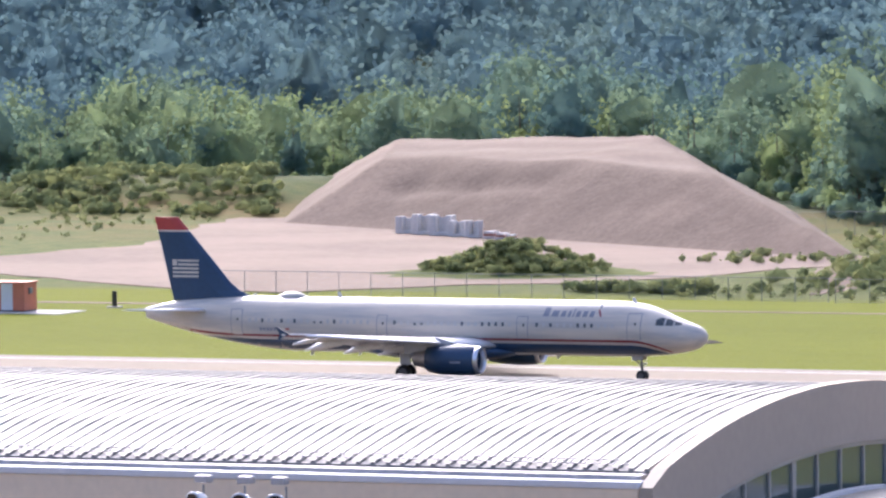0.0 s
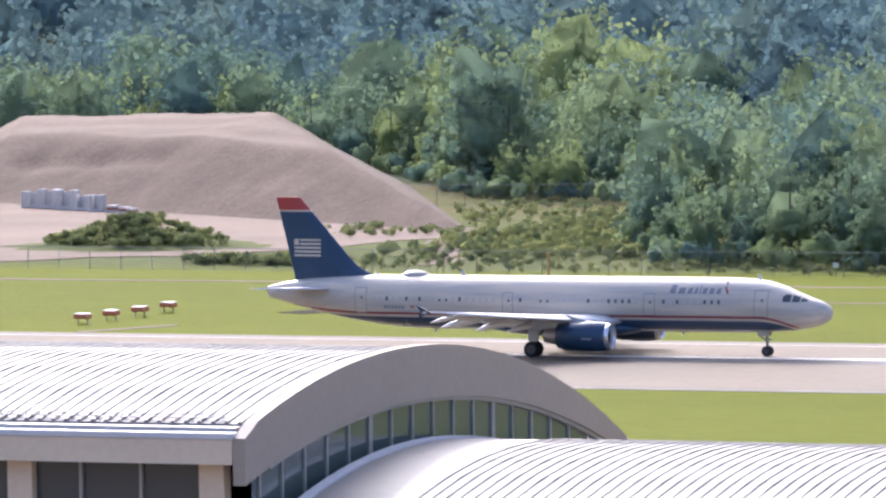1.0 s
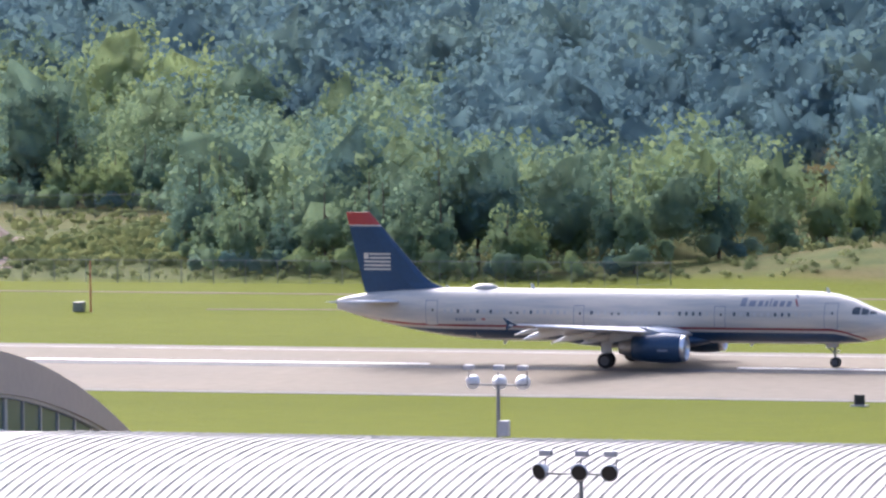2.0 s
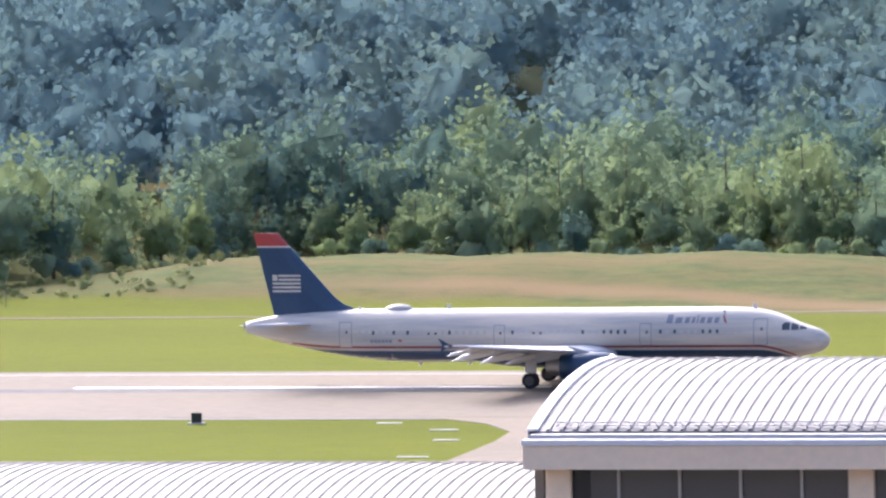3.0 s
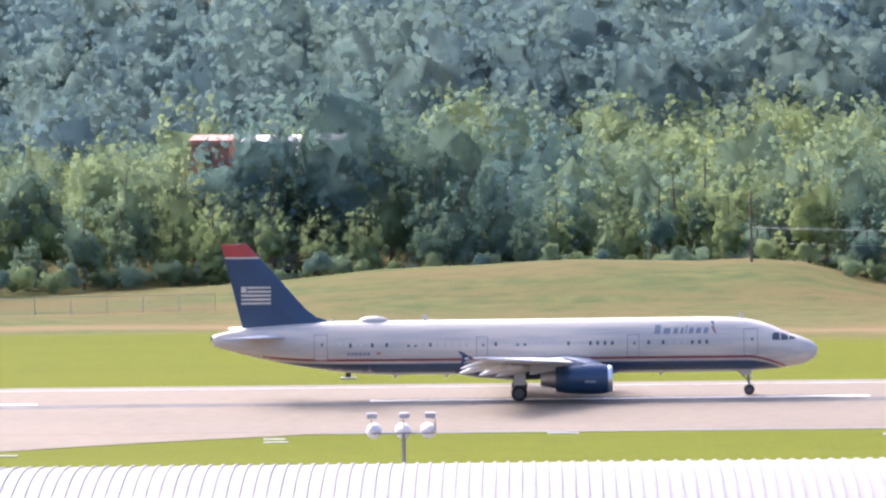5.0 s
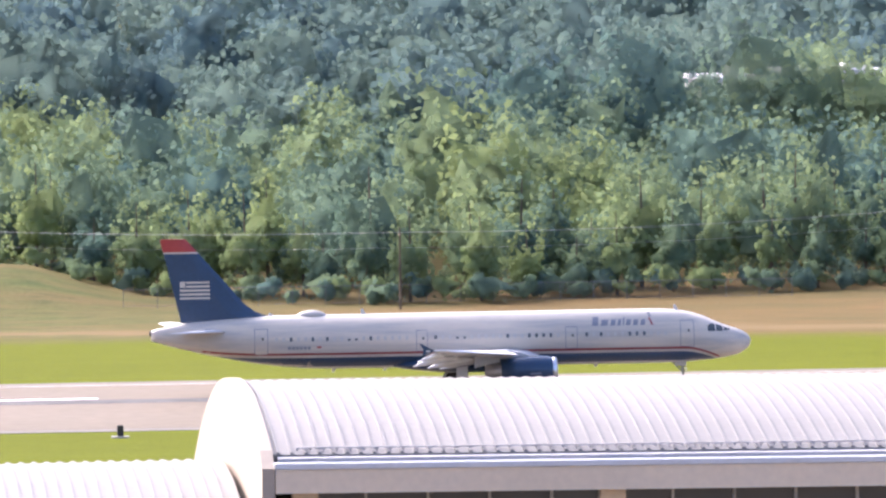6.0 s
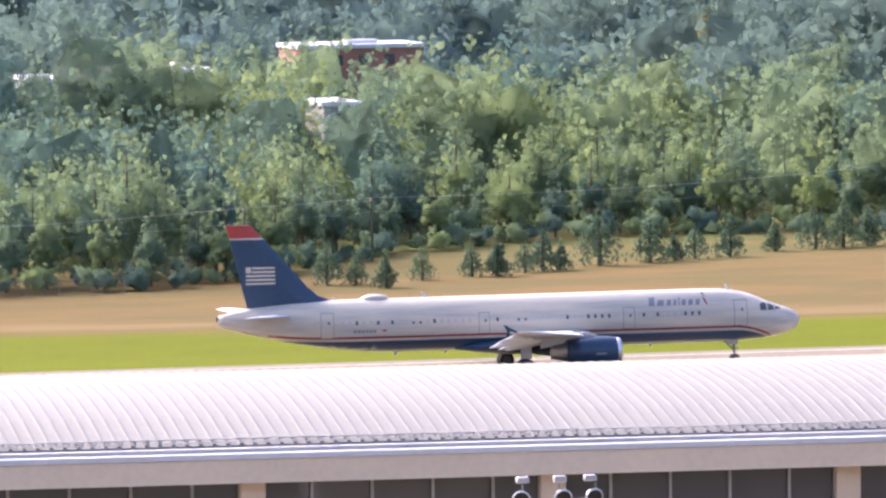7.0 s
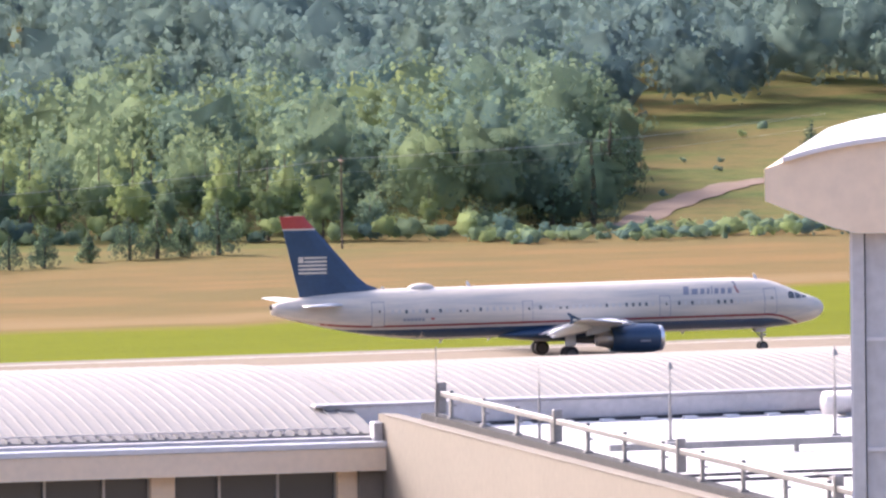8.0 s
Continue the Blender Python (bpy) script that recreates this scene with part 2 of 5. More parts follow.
BELLY = material("grey_belly_paint", (0.45, 0.46, 0.49), 0.4, scale=0.4, vary=0.1)
GUNMETAL = material("wheel_metal", (0.10, 0.10, 0.105), 0.5, 0.5, scale=3, vary=0.2)
SHADE = material("drawn_shade", (0.50, 0.48, 0.45), 0.5, scale=1, vary=0.04)
CHROME = material("polished_lip", (0.72, 0.72, 0.74), 0.28, 0.9, scale=1, vary=0.05)
NOZZLE = material("nozzle_metal", (0.42, 0.39, 0.37), 0.4, 0.8, scale=1, vary=0.15)
BARK = material("bark", (0.11, 0.085, 0.06), 0.95, scale=2, vary=0.3, bump=0.03)
CONCRETE = material("concrete", (0.36, 0.345, 0.32), 0.85, scale=0.5, vary=0.12, bump=0.01)
PRECAST = material("pale_precast_concrete", (0.60, 0.58, 0.55), 0.85, scale=0.7, vary=0.12, bump=0.01)
BRICK = material("red_brick", (0.36, 0.17, 0.12), 0.85, scale=0.4, vary=0.15)
ORANGE = material("orange_marker_paint", (0.52, 0.17, 0.09), 0.6, scale=1, vary=0.12)
# some blue of the haze is put into these leaf greens as well
LEAF_NEAR = foliage("leaves_near", (0.155, 0.25, 0.205), (0.36, 0.44, 0.175), 0.4, attr=False)
LEAF_MID = foliage("leaves_woods", (0.145, 0.24, 0.22), (0.35, 0.43, 0.175), 0.4)
# aerial haze is painted into the hill leaves: bluer and brighter than foliage
LEAF_FAR_HAZED = foliage("leaves_hill_haze_tinted", (0.15, 0.24, 0.265), (0.195, 0.275, 0.225), 0.4)
PINE = foliage("pine_needles", (0.09, 0.15, 0.105), (0.15, 0.215, 0.125), 0.5, attr=False)
SCRUB = foliage("scrub_leaves", (0.17, 0.215, 0.105), (0.33, 0.35, 0.14), 0.5)


def glass(name, tint, rough=0.04):
    m = bpy.data.materials.new(name)
    m.use_nodes = True
    b = m.node_tree.nodes["Principled BSDF"]
    b.inputs["Base Color"].default_value = (*tint, 1)
    b.inputs["Roughness"].default_value = rough
    b.inputs["IOR"].default_value = 1.52
    return m


GABLEGLASS = glass("grey_green_glass", (0.10, 0.125, 0.115), 0.12)
GLASS = glass("tinted_glass", (0.075, 0.08, 0.082))
CABIN = glass("cabin_window", (0.10, 0.11, 0.12), 0.15)
COCKPIT = glass("cockpit_glass", (0.07, 0.08, 0.085), 0.1)
CLADDING = material("grey_metal_cladding", (0.52, 0.52, 0.52), 0.45, 0.1, scale=0.6, vary=0.12)
LENS = glass("lamp_lens", (0.02, 0.02, 0.02), 0.1)


# ---------------------------------------------------------------- mesh helpers
def link(name, me, mat, parent=None, label="", smooth=False):
    me.materials.append(mat)
    if smooth:
        me.polygons.foreach_set("use_smooth", [True] * len(me.polygons))
    ob = new(name, me)
    if parent:
        ob.parent = parent
    if label:
        tagged(ob, label)
    return ob


def part(name, bm, mat, parent=None, label="", smooth=False):
    me = bpy.data.meshes.new(name)
    bmesh.ops.recalc_face_normals(bm, faces=bm.faces)
    bm.to_mesh(me)
    bm.free()
    return link(name, me, mat, parent, label, smooth)


def share(ob, name, parent, x=0, y=0, z=0, rz=0):
    """Another piece on the same mesh."""
    o = new(name, ob.data)
    o.parent = parent
    o.matrix_basis = pose(x, y, z, 0, 0, rz)
    return o


def thing(name, label, category, group="", kind="", at=(0, 0, 0), rz=0):
    e = new(name)
    e.matrix_basis = pose(*at, 0, 0, rz)
    e.empty_display_size = 0.2
    return tagged(e, label, category, group, kind)


def box(bm, x0, x1, y0, y1, z0, z1, bevel=0.0):
    r = bmesh.ops.create_cube(bm, size=1)
    vs = r["verts"]
    for v in vs:
        v.co = Vector(((x0 + x1) / 2 + v.co.x * (x1 - x0), (y0 + y1) / 2 + v.co.y * (y1 - y0), (z0 + z1) / 2 + v.co.z * (z1 - z0)))
    if bevel:
        es = list({e for v in vs for e in v.link_edges})
        bmesh.ops.bevel(bm, geom=es, offset=bevel, segments=1, affect="EDGES")


def boxed(x0, x1, y0, y1, z0, z1, bevel=0.0):
    bm = bmesh.new()
    box(bm, x0, x1, y0, y1, z0, z1, bevel)
    return bm


def tube(bm, p, q, r0, r1=None, seg=8, caps=True):
    p, q = Vector(p), Vector(q)
    r1 = r0 if r1 is None else r1
    d = q - p
    m = Matrix.Translation((p + q) / 2) @ d.to_track_quat("Z", "Y").to_matrix().to_4x4()
    bmesh.ops.create_cone(bm, cap_ends=caps, segments=seg, radius1=r0, radius2=r1, depth=d.length, matrix=m)


def loft(bm, rings, closed=True, cap=True):
    """Skin rings of equal length."""
    vs = [[bm.verts.new(p) for p in ring] for ring in rings]
    n = len(rings[0])
    for a, b in zip(vs, vs[1:]):
        for i in range(n if closed else n - 1):
            j = (i + 1) % n
            bm.faces.new((a[i], a[j], b[j], b[i]))
    if cap and closed:
        bm.faces.new(vs[0])
        bm.faces.new(vs[-1])
    return vs


def table(points, x):
    return float(np.interp(x, [p[0] for p in points], [p[1] for p in points]))


def smooth_step(a, b, x):
    t = min(1, max(0, (x - a) / (b - a)))
    return t * t * (3 - 2 * t)


# ---------------------------------------------------------------- ground
TREELINE = [(-460, 760), (-400, 802), (-345, 812), (-305, 806), (-277, 752), (-252, 738), (-240, 735), (-228, 660), (-213, 632), (-185, 627), (-172, 631), (-160, 690), (-147, 688),
            (-97, 672), (-84, 662), (-60, 655), (-30, 668), (20, 668), (45, 634), (61, 628), (87, 637), (103, 643), (127, 684),
            (148, 704), (174, 703), (200, 692), (240, 680), (400, 690)]


def hill_rise(x, y):
    d = y - table(TREELINE, x) - 30
    if d < 0:
        return 0.0
    rise = 0.055 * d if d < 400 else 22 + 0.03 * (d - 400)
    return rise + 2.2 * SIN(x * 0.021 + 1) * SIN(y * 0.017) * min(1, d / 80)


def ground_z(x, y):
    z = hill_rise(x, y)
    # two long grassed spoil banks
    a = smooth_step(-180, -146, x) * (1 - smooth_step(-100, -70, x))
    z += 3.0 * a * smooth_step(606, 640, y) * (1 - smooth_step(650, 672, y)) * (0.93 + 0.07 * SIN(x * 0.4))
    b = smooth_step(-46, 2, x) * (1 - smooth_step(21, 37, x))
    z += 3.0 * b * smooth_step(612, 648, y) * (1 - smooth_step(654, 672, y)) * (0.95 + 0.05 * SIN(x * 0.33))
    # scrub-covered bank beside the heap
    c = smooth_step(-398, -380, x) * (1 - smooth_step(-348, -338, x))
    z += 3.4 * c * smooth_step(752, 774, y) * (1 - smooth_step(782, 800, y))
    # low scrub mound in front of the heap
    z += 2.6 * math.exp(-((x + 275) / 6.2) ** 2 - ((y - 653) / 5.0) ** 2)
    return z


def grid_mesh(name, xs, ys, fz):
    verts = [(x, y, fz(x, y)) for y in ys for x in xs]
    n = len(xs)
    faces = [(j * n + i, j * n + i + 1, (j + 1) * n + i + 1, (j + 1) * n + i) for j in range(len(ys) - 1) for i in range(n - 1)]
    me = bpy.data.meshes.new(name)
    me.from_pydata(verts, [], faces)
    return me


def spread(*spans):
    out = []
    for a, b, s in spans:
        out += list(np.arange(a, b - 1e-6, s))
    return [float(v) for v in out] + [float(spans[-1][1])]


ground = link("ground", grid_mesh("ground", spread((-4200, -600, 400), (-600, -460, 20), (-460, 400, 5), (400, 600, 20), (600, 4600, 400)),
                                  spread((-400, 480, 40), (480, 600, 20), (600, 700, 4), (700, 1100, 10), (1100, 1500, 50), (1500, 4500, 500)), ground_z),
              GRASS, smooth=True)
tagged(ground, "mown green airfield grass turning dry and tan near woods", "ground", kind="structure")


def slab(name, outline, z0, z1, mat, label, category, wob=0.0, step=6.0, seed=1):
    """A flat paved or bare patch with its outline walked in short steps."""
    rnd = random.Random(seed)
    pts = []
    for (x0, y0), (x1, y1) in zip(outline, outline[1:] + outline[:1]):
        k = max(1, int(math.hypot(x1 - x0, y1 - y0) / step)) if wob else 1
        for i in range(k):
            f = i / k
            pts.append((x0 + (x1 - x0) * f + rnd.uniform(-wob, wob), y0 + (y1 - y0) * f + rnd.uniform(-wob, wob)))
    bm = bmesh.new()
    top = [bm.verts.new((x, y, z1)) for x, y in pts]
    low = [bm.verts.new((x, y, z0)) for x, y in pts]
    bm.faces.new(top)
    for i in range(len(pts)):
        j = (i + 1) % len(pts)
        bm.faces.new((top[i], low[i], low[j], top[j]))
    ob = part(name, bm, mat)
    return tagged(ob, label, category, kind="structure")


runway = slab("runway", [(-1500, 491), (1500, 491), (1500, 535), (-1500, 535)], -0.3, 0.05, ASPHALT,
              "pale weathered concrete runway with a grey shoulder", "runway")
for y0, y1 in ((489.2, 491), (535, 536.4)):
    slab("runway_shoulder", [(-1500, y0), (1500, y0), (1500, y1), (-1500, y1)], -0.3, 0.035, SHOULDER, "narrow dark asphalt shoulder of the runway", "shoulder")
slab("rubber_streak", [(-1500, 515.0), (1500, 515.0), (1500, 518.4), (-1500, 518.4)], 0.0, 0.056, RUBBER, "dark tyre rubber streak along the runway", "tyre marks", wob=0.35, step=25)
for i in range(-9, 9):
    x = -12 + i * 61.0
    slab("centre_line", [(x, 519.2), (x + 36.6, 519.2), (x + 36.6, 520.1), (x, 520.1)], 0.0, 0.062, LINE, "white painted runway centre line dash", "road marking")
slab("edge_line", [(-1500, 532.9), (1500, 532.9), (1500, 533.35), (-1500, 533.35)], 0.0, 0.06, WORN, "white painted runway edge line", "road marking")
# taxiway that branches off towards the terminal, round a grass island
slab("taxiway", [(-101, 491.5), (-101, 491), (-95.5, 485), (-92.5, 478), (-92, 470), (-92.3, 440), (-92.3, 300), (-56, 300), (-48, 440), (-46, 466), (-40, 474), (-28, 482.5), (-11, 491.5)],
     -0.3, 0.04, ASPHALT, "pale concrete taxiway joining the runway", "taxiway")
slab("dirt_apron", [(-420, 655), (-340, 650), (-314, 636), (-294, 622), (-284, 620), (-272, 634), (-262, 640), (-255, 655), (-249, 680),
                    (-262, 700), (-300, 760), (-352, 772), (-346, 735), (-334, 695), (-338, 668), (-420, 664)],
     -0.3, 0.07, DIRT, "bare graded reddish-tan dirt apron beside the heap", "dirt", wob=1.2, step=5, seed=4)
slab("verge_track", [(-330, 600.5), (-224, 602), (-112, 603), (-60, 611), (-60, 612.6), (-112, 604.3), (-224, 603.2), (-330, 602)], -0.2, 0.03, DIRT, "thin bare dirt track across the grass", "track", wob=0.2, step=6, seed=5)


slab("verge_track", [(-197, 580), (-160, 584.5), (-160, 585.6), (-197, 581)], -0.2, 0.03, DIRT, "thin bare dirt track across the grass", "track", wob=0.15, step=6, seed=6)
slab("verge_track", [(-232, 538), (-227.5, 547), (-226.5, 546.5), (-231, 537)], -0.2, 0.03, DIRT, "thin bare dirt track across the grass", "track", wob=0.15, step=3, seed=7)
slab("washout_path", [(-251, 668), (-244, 650), (-238, 636), (-237, 627), (-235.4, 627), (-236, 638), (-242, 652), (-249, 670)], -0.2, 0.06, DIRT, "reddish washed-out dirt path in the scrub", "path", wob=0.4, step=3, seed=12)
slab("dark_patch", [(-224.6, 562.5), (-222, 561.8), (-220.4, 564.2), (-222.2, 567.2), (-224, 565.5)], -0.2, 0.03, DARKSOIL, "dark wet patch of bare soil in grass", "soil", wob=0.3, step=1, seed=8)
slab("gravel_yard", [(-172, 674), (-164, 650), (-158, 650), (-155, 676)], -0.2, 0.05, DIRT, "pale gravel yard at the edge of woods", "gravel", wob=0.6, step=4, seed=9)
slab("gate_road", [(-62, 618.6), (-50, 621.4), (-50, 624), (-62, 621)], -0.2, 0.05, ASPHALT, "pale gravel road at the perimeter gate", "road", wob=0.3, step=4, seed=10)
slab("apron", [(-500, -380), (500, -380), (500, 205), (-500, 205)], -0.3, 0.04, ASPHALT, "wide pale concrete apron before the terminal", "apron")
slab("ramp", [(-500, 250), (500, 250), (500, 400), (-500, 400)], -0.3, 0.036, ASPHALT, "wide pale concrete ramp behind the terminal", "ramp")
slab("shed_pad", [(-308, 585.2), (-288.5, 585.2), (-288.5, 590.4), (-308, 590.4)], -0.2, 0.06, CONCRETE, "flat concrete pad under the equipment shelter", "pad")


# ---------------------------------------------------------------- spoil heap
def heap_z(x, y):
    def inward(px, py, nx, ny):
        return (x - px) * nx + (y - py) * ny
    front = inward(-251.5, 682, 0.56, 0.83) * 0.62
    right = inward(-251.5, 682, -0.913, -0.407) * 0.56
    left = inward(-338, 739, 0.91, 0.41) * 0.62
    back = inward(-295, 775, -0.3, -0.95) * 0.6
    top = 6.55 + (y - 712) * 0.052 - max(0.0, (-300 - x)) * 0.05 + 0.14 * SIN(x * 0.31) + 0.1 * SIN(y * 0.5 + x * 0.2)
    gully = 0.34 * noise.noise(Vector((x * 0.16, y * 0.05, 2.0))) + 0.16 * noise.noise(Vector((x * 0.5, y * 0.3, 0.0)))
    # a narrow haul ramp cut across the front face
    ramp = 0.5 * math.exp(-((front - 5.2 - (x + 300) * 0.05) / 0.5) ** 2) * smooth_step(-330, -320, x) * (1 - smooth_step(-308, -296, x))
    edge = min(front, right, left, back)
    return min(edge + (gully - ramp) * min(1.0, max(0.0, edge)), top + gully * 0.25)


def spoil_heap():
    xs, ys = spread((-362, -246, 1.0)), spread((672, 800, 1.0))
    me = grid_mesh("soil_mound", xs, ys, lambda x, y: max(-0.4, heap_z(x, y)))
    ob = link("soil_mound", me, SPOIL, smooth=True)
    tagged(ob, "large flat-topped heap of bare tan excavated soil", "soil heap")


spoil_heap()


# ---------------------------------------------------------------- terminal
# drawn at four fifths and set out at full size by SITE; BASE is the ground in the drawing
BASE = 7.6
SITE = Matrix.Translation((0, 0, 38.5)) @ Matrix.Scale(1.25, 4) @ Matrix.Translation((0, 0, -38.5))
def arc_z(y, crest, radius=42.0, yc=178.0):
    return crest - radius + math.sqrt(radius * radius - (y - yc) ** 2)


def vault(name, x0, x1, crest, front, back, radius, label, pitch=0.33, ends=(), facade=True, flash=(0.0, 0.0), at=(0, 0, 0), rz=0, lattice=True):
    """One barrel-vaulted bay: roof sheet, standing seams, eave, glazed front wall, gable ends. Its own frame has x along the ridge."""
    v = thing(name, label, "building", "bays of the terminal", at=at, rz=rz)
    ys = [front + (back - front) * i / 24 for i in range(25)]
    bm = bmesh.new()
    rings = [[(x, y, arc_z(y, crest, radius)) for y in ys] + [(x, y, arc_z(y, crest, radius) - 0.18) for y in reversed(ys)] for x in (x0, x1)]
    loft(bm, rings)
    part("roof_sheet", bm, ROOF, v, "white standing-seam metal barrel roof", smooth=False)
    # seams
    bm = bmesh.new()
    ss = [front + 0.02 + (back - front - 0.04) * i / 11 for i in range(12)]
    loft(bm, [[(-0.055, y, arc_z(y, crest, radius) - 0.02), (-0.04, y, arc_z(y, crest, radius) + 0.042), (0.04, y, arc_z(y, crest, radius) + 0.042),
               (0.055, y, arc_z(y, crest, radius) - 0.02)] for y in ss], closed=True, cap=True)
    n = int((x1 - x0 - flash[0] - flash[1]) / pitch)
    first = part("roof_seam", bm, SEAM, v)
    for i in range(n + 1):
        x = x0 + flash[0] + pitch * (i + 0.4)
        if x > x1 - flash[1] - 0.1:
            break
        if i == 0:
            first.matrix_basis = pose(x, 0, 0)
        else:
            share(first, "roof_seam", v, x)
    ez = arc_z(front, crest, radius)
    if facade:
        # snow guard: a lattice rail along the lower roof edge
        bm = bmesh.new()
        gy, gz = front + 0.3, arc_z(front + 0.3, crest, radius)
        for dz, th in ((0.03, 0.02), (0.12, 0.02)) if lattice else ((0.05, 0.03),):
            box(bm, x0 + 0.6, x1 - 0.6, gy - 0.02, gy + 0.02, gz + dz, gz + dz + th)
        x = x0 + 0.6
        while x < x1 - 0.9:
            if lattice:
                tube(bm, (x, gy, gz + 0.02), (x + 0.16, gy, gz + 0.14), 0.010, seg=4)
                tube(bm, (x + 0.32, gy, gz + 0.02), (x + 0.16, gy, gz + 0.14), 0.010, seg=4)
            else:
                box(bm, x - 0.02, x + 0.02, gy - 0.02, gy + 0.02, gz - 0.01, gz + 0.06)
            x += 0.32
        part("snow_guard", bm, GUTTER, v, "grey metal lattice snow guard" if lattice else "low grey snow guard rail")
        part("gutter", boxed(x0 + 0.1, x1 - 0.1, front - 0.45, front + 0.02, ez - 0.17, ez - 0.05), GUTTER, v, "grey metal gutter")
        part("edge_cap", boxed(x0 - 0.03, x1 + 0.03, front - 0.9, front - 0.46, ez - 0.29, ez - 0.14, 0.02), TRIM, v, "white metal roof edge cap")
        fz1, fz0, fy = ez - 0.29, ez - 0.86, front - 0.86
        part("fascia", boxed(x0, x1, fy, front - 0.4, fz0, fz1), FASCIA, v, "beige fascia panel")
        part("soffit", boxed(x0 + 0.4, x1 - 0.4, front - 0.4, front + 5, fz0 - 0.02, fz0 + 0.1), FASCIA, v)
        wy = front - 0.15
        # column and pane rhythm under the eave
        xs = x0 + 0.45
        bay = 0
        pane = part("window_pane", boxed(0, 1.0, 0, 0.03, fz0 - 2.3, fz0 - 0.03), GLASS, v)
        pane.scale.x = 0.01
        pane.matrix_basis = pose(x0 + 0.5, wy + 0.12, 0)
        mull = part("mullion", boxed(-0.035, 0.035, wy, wy + 0.12, fz0 - 2.3, fz0 - 0.02), FRAME, v)
        mull.matrix_basis = pose(x0 + 0.46, 0, 0)
        col = part("column", boxed(-0.31, 0.31, wy - 0.15, wy + 0.3, BASE, fz0 - 0.015, 0.02), FASCIA, v)
        col.matrix_basis = pose(x0 + 0.75, 0, 0)
        x = x0 + 1.06
        while x < x1 - 1.2:
            for k in range(5):
                w = 1.15 if k in (0, 4) else 1.49
                if x + w > x1 - 0.3:
                    break
                p = share(pane, "window_pane", v, x, wy + 0.12)
                p.scale.x = w
                share(mull, "mullion", v, x + w)
                x += w
            x += 0.31
            if x < x1 - 0.3:
                share(col, "column", v, x)
            x += 0.31
        part("transom", boxed(x0 + 0.5, x1 - 0.4, wy + 0.02, wy + 0.10, fz0 - 1.05, fz0 - 1.0), FRAME, v)
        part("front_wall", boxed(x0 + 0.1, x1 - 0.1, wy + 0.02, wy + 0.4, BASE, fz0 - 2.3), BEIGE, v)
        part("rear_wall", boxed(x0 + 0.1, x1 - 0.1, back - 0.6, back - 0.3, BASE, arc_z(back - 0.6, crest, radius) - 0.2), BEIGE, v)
    if facade and x0 < 0 and -1 not in ends:
        bm = bmesh.new()
        loft(bm, [[(x, y, arc_z(y, crest, radius) - 0.19) for y in ys] + [(x, back, BASE), (x, front, BASE)] for x in (x0 + 0.12, x0 + 0.34)])
        part("end_wall", bm, BEIGE, v)
        bm = bmesh.new()
        loft(bm, [[(x0 - 0.04, y, arc_z(y, crest, radius) - 0.2), (x0 + 0.22, y, arc_z(y, crest, radius) - 0.2), (x0 + 0.22, y, arc_z(y, crest, radius) + 0.07), (x0 - 0.04, y, arc_z(y, crest, radius) + 0.07)] for y in ys])
        part("verge_trim", bm, TRIM, v, "white metal verge trim")
    for side in ends:
        gable(v, x1 if side > 0 else x0, side, crest, front, back, radius, 1.22 if side > 0 else 2.7)
    return v


def gable(v, x, side, crest, front, back, radius, head):
    """An arched end wall: a thick rim over a recessed arched window with mullions."""
    d = 0.32 * side
    ys = [front - 0.86 + (back - front + 0.86) * i / 32 for i in range(33)]

    def outer(y):
        return arc_z(max(y, front), crest, radius) + 0.10 if y >= front else arc_z(front, crest, radius) + 0.10 - (front - y) * 0.42

    def inner(y):
        u = (y - 178.6) / 14.2
        return crest - head - 2.0 * u * u if abs(u) < 1.35 else crest - 4.6

    rim = bmesh.new()
    a = [(x + 0.02 * side, y, outer(y)) for y in ys]
    b = [(x + d, y, outer(y)) for y in ys]
    c = [(x + d, y, min(outer(y) - 0.5, inner(y))) for y in ys]
    e = [(x + 0.02 * side, y, min(outer(y) - 0.5, inner(y))) for y in ys]
    rows = [[rim.verts.new(p) for p in r] for r in (a, b, c, e)]
    for r0, r1 in zip(rows, rows[1:] + rows[:1]):
        for i in range(len(ys) - 1):
            rim.faces.new((r0[i], r0[i + 1], r1[i + 1], r1[i]))
    for i in (0, -1):
        rim.faces.new([r[i] for r in rows])
    part("gable_rim", rim, GABLE, v, "smooth grey-beige arched gable rim")
    wx = x + 0.12 * side
    bm = bmesh.new()
    lo = crest - 4.9
    top = [bm.verts.new((wx, y, inner(y) + 0.05)) for y in ys[1:-1]]
    low = [bm.verts.new((wx, y, lo)) for y in ys[1:-1]]
    for i in range(len(top) - 1):
        bm.faces.new((top[i], top[i + 1], low[i + 1], low[i]))
    part("gable_window", bm, GABLEGLASS, v, "dark reflective arched gable window")
    # arched head frame
    bm = bmesh.new()
    loft(bm, [[(wx - 0.02 * side, y, inner(y) - 0.10), (wx + 0.12 * side, y, inner(y) - 0.10), (wx + 0.12 * side, y, inner(y) + 0.04), (wx - 0.02 * side, y, inner(y) + 0.04)] for y in ys[2:-2]])
    part("arch_frame", bm, FRAME, v, "dark metal arch frame")
    y = front + 0.4
    k = 0
    while y < back - 1.5:
        w = 0.11 if k % 6 == 5 else 0.045
        part("mullion", boxed(min(wx, wx + 0.05 * side), max(wx, wx + 0.05 * side), y - w, y + w, lo, inner(y) - 0.02), FRAME, v)
        y += 1.42
        k += 1
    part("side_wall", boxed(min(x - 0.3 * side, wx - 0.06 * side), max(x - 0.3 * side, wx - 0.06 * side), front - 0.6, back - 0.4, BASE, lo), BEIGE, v)


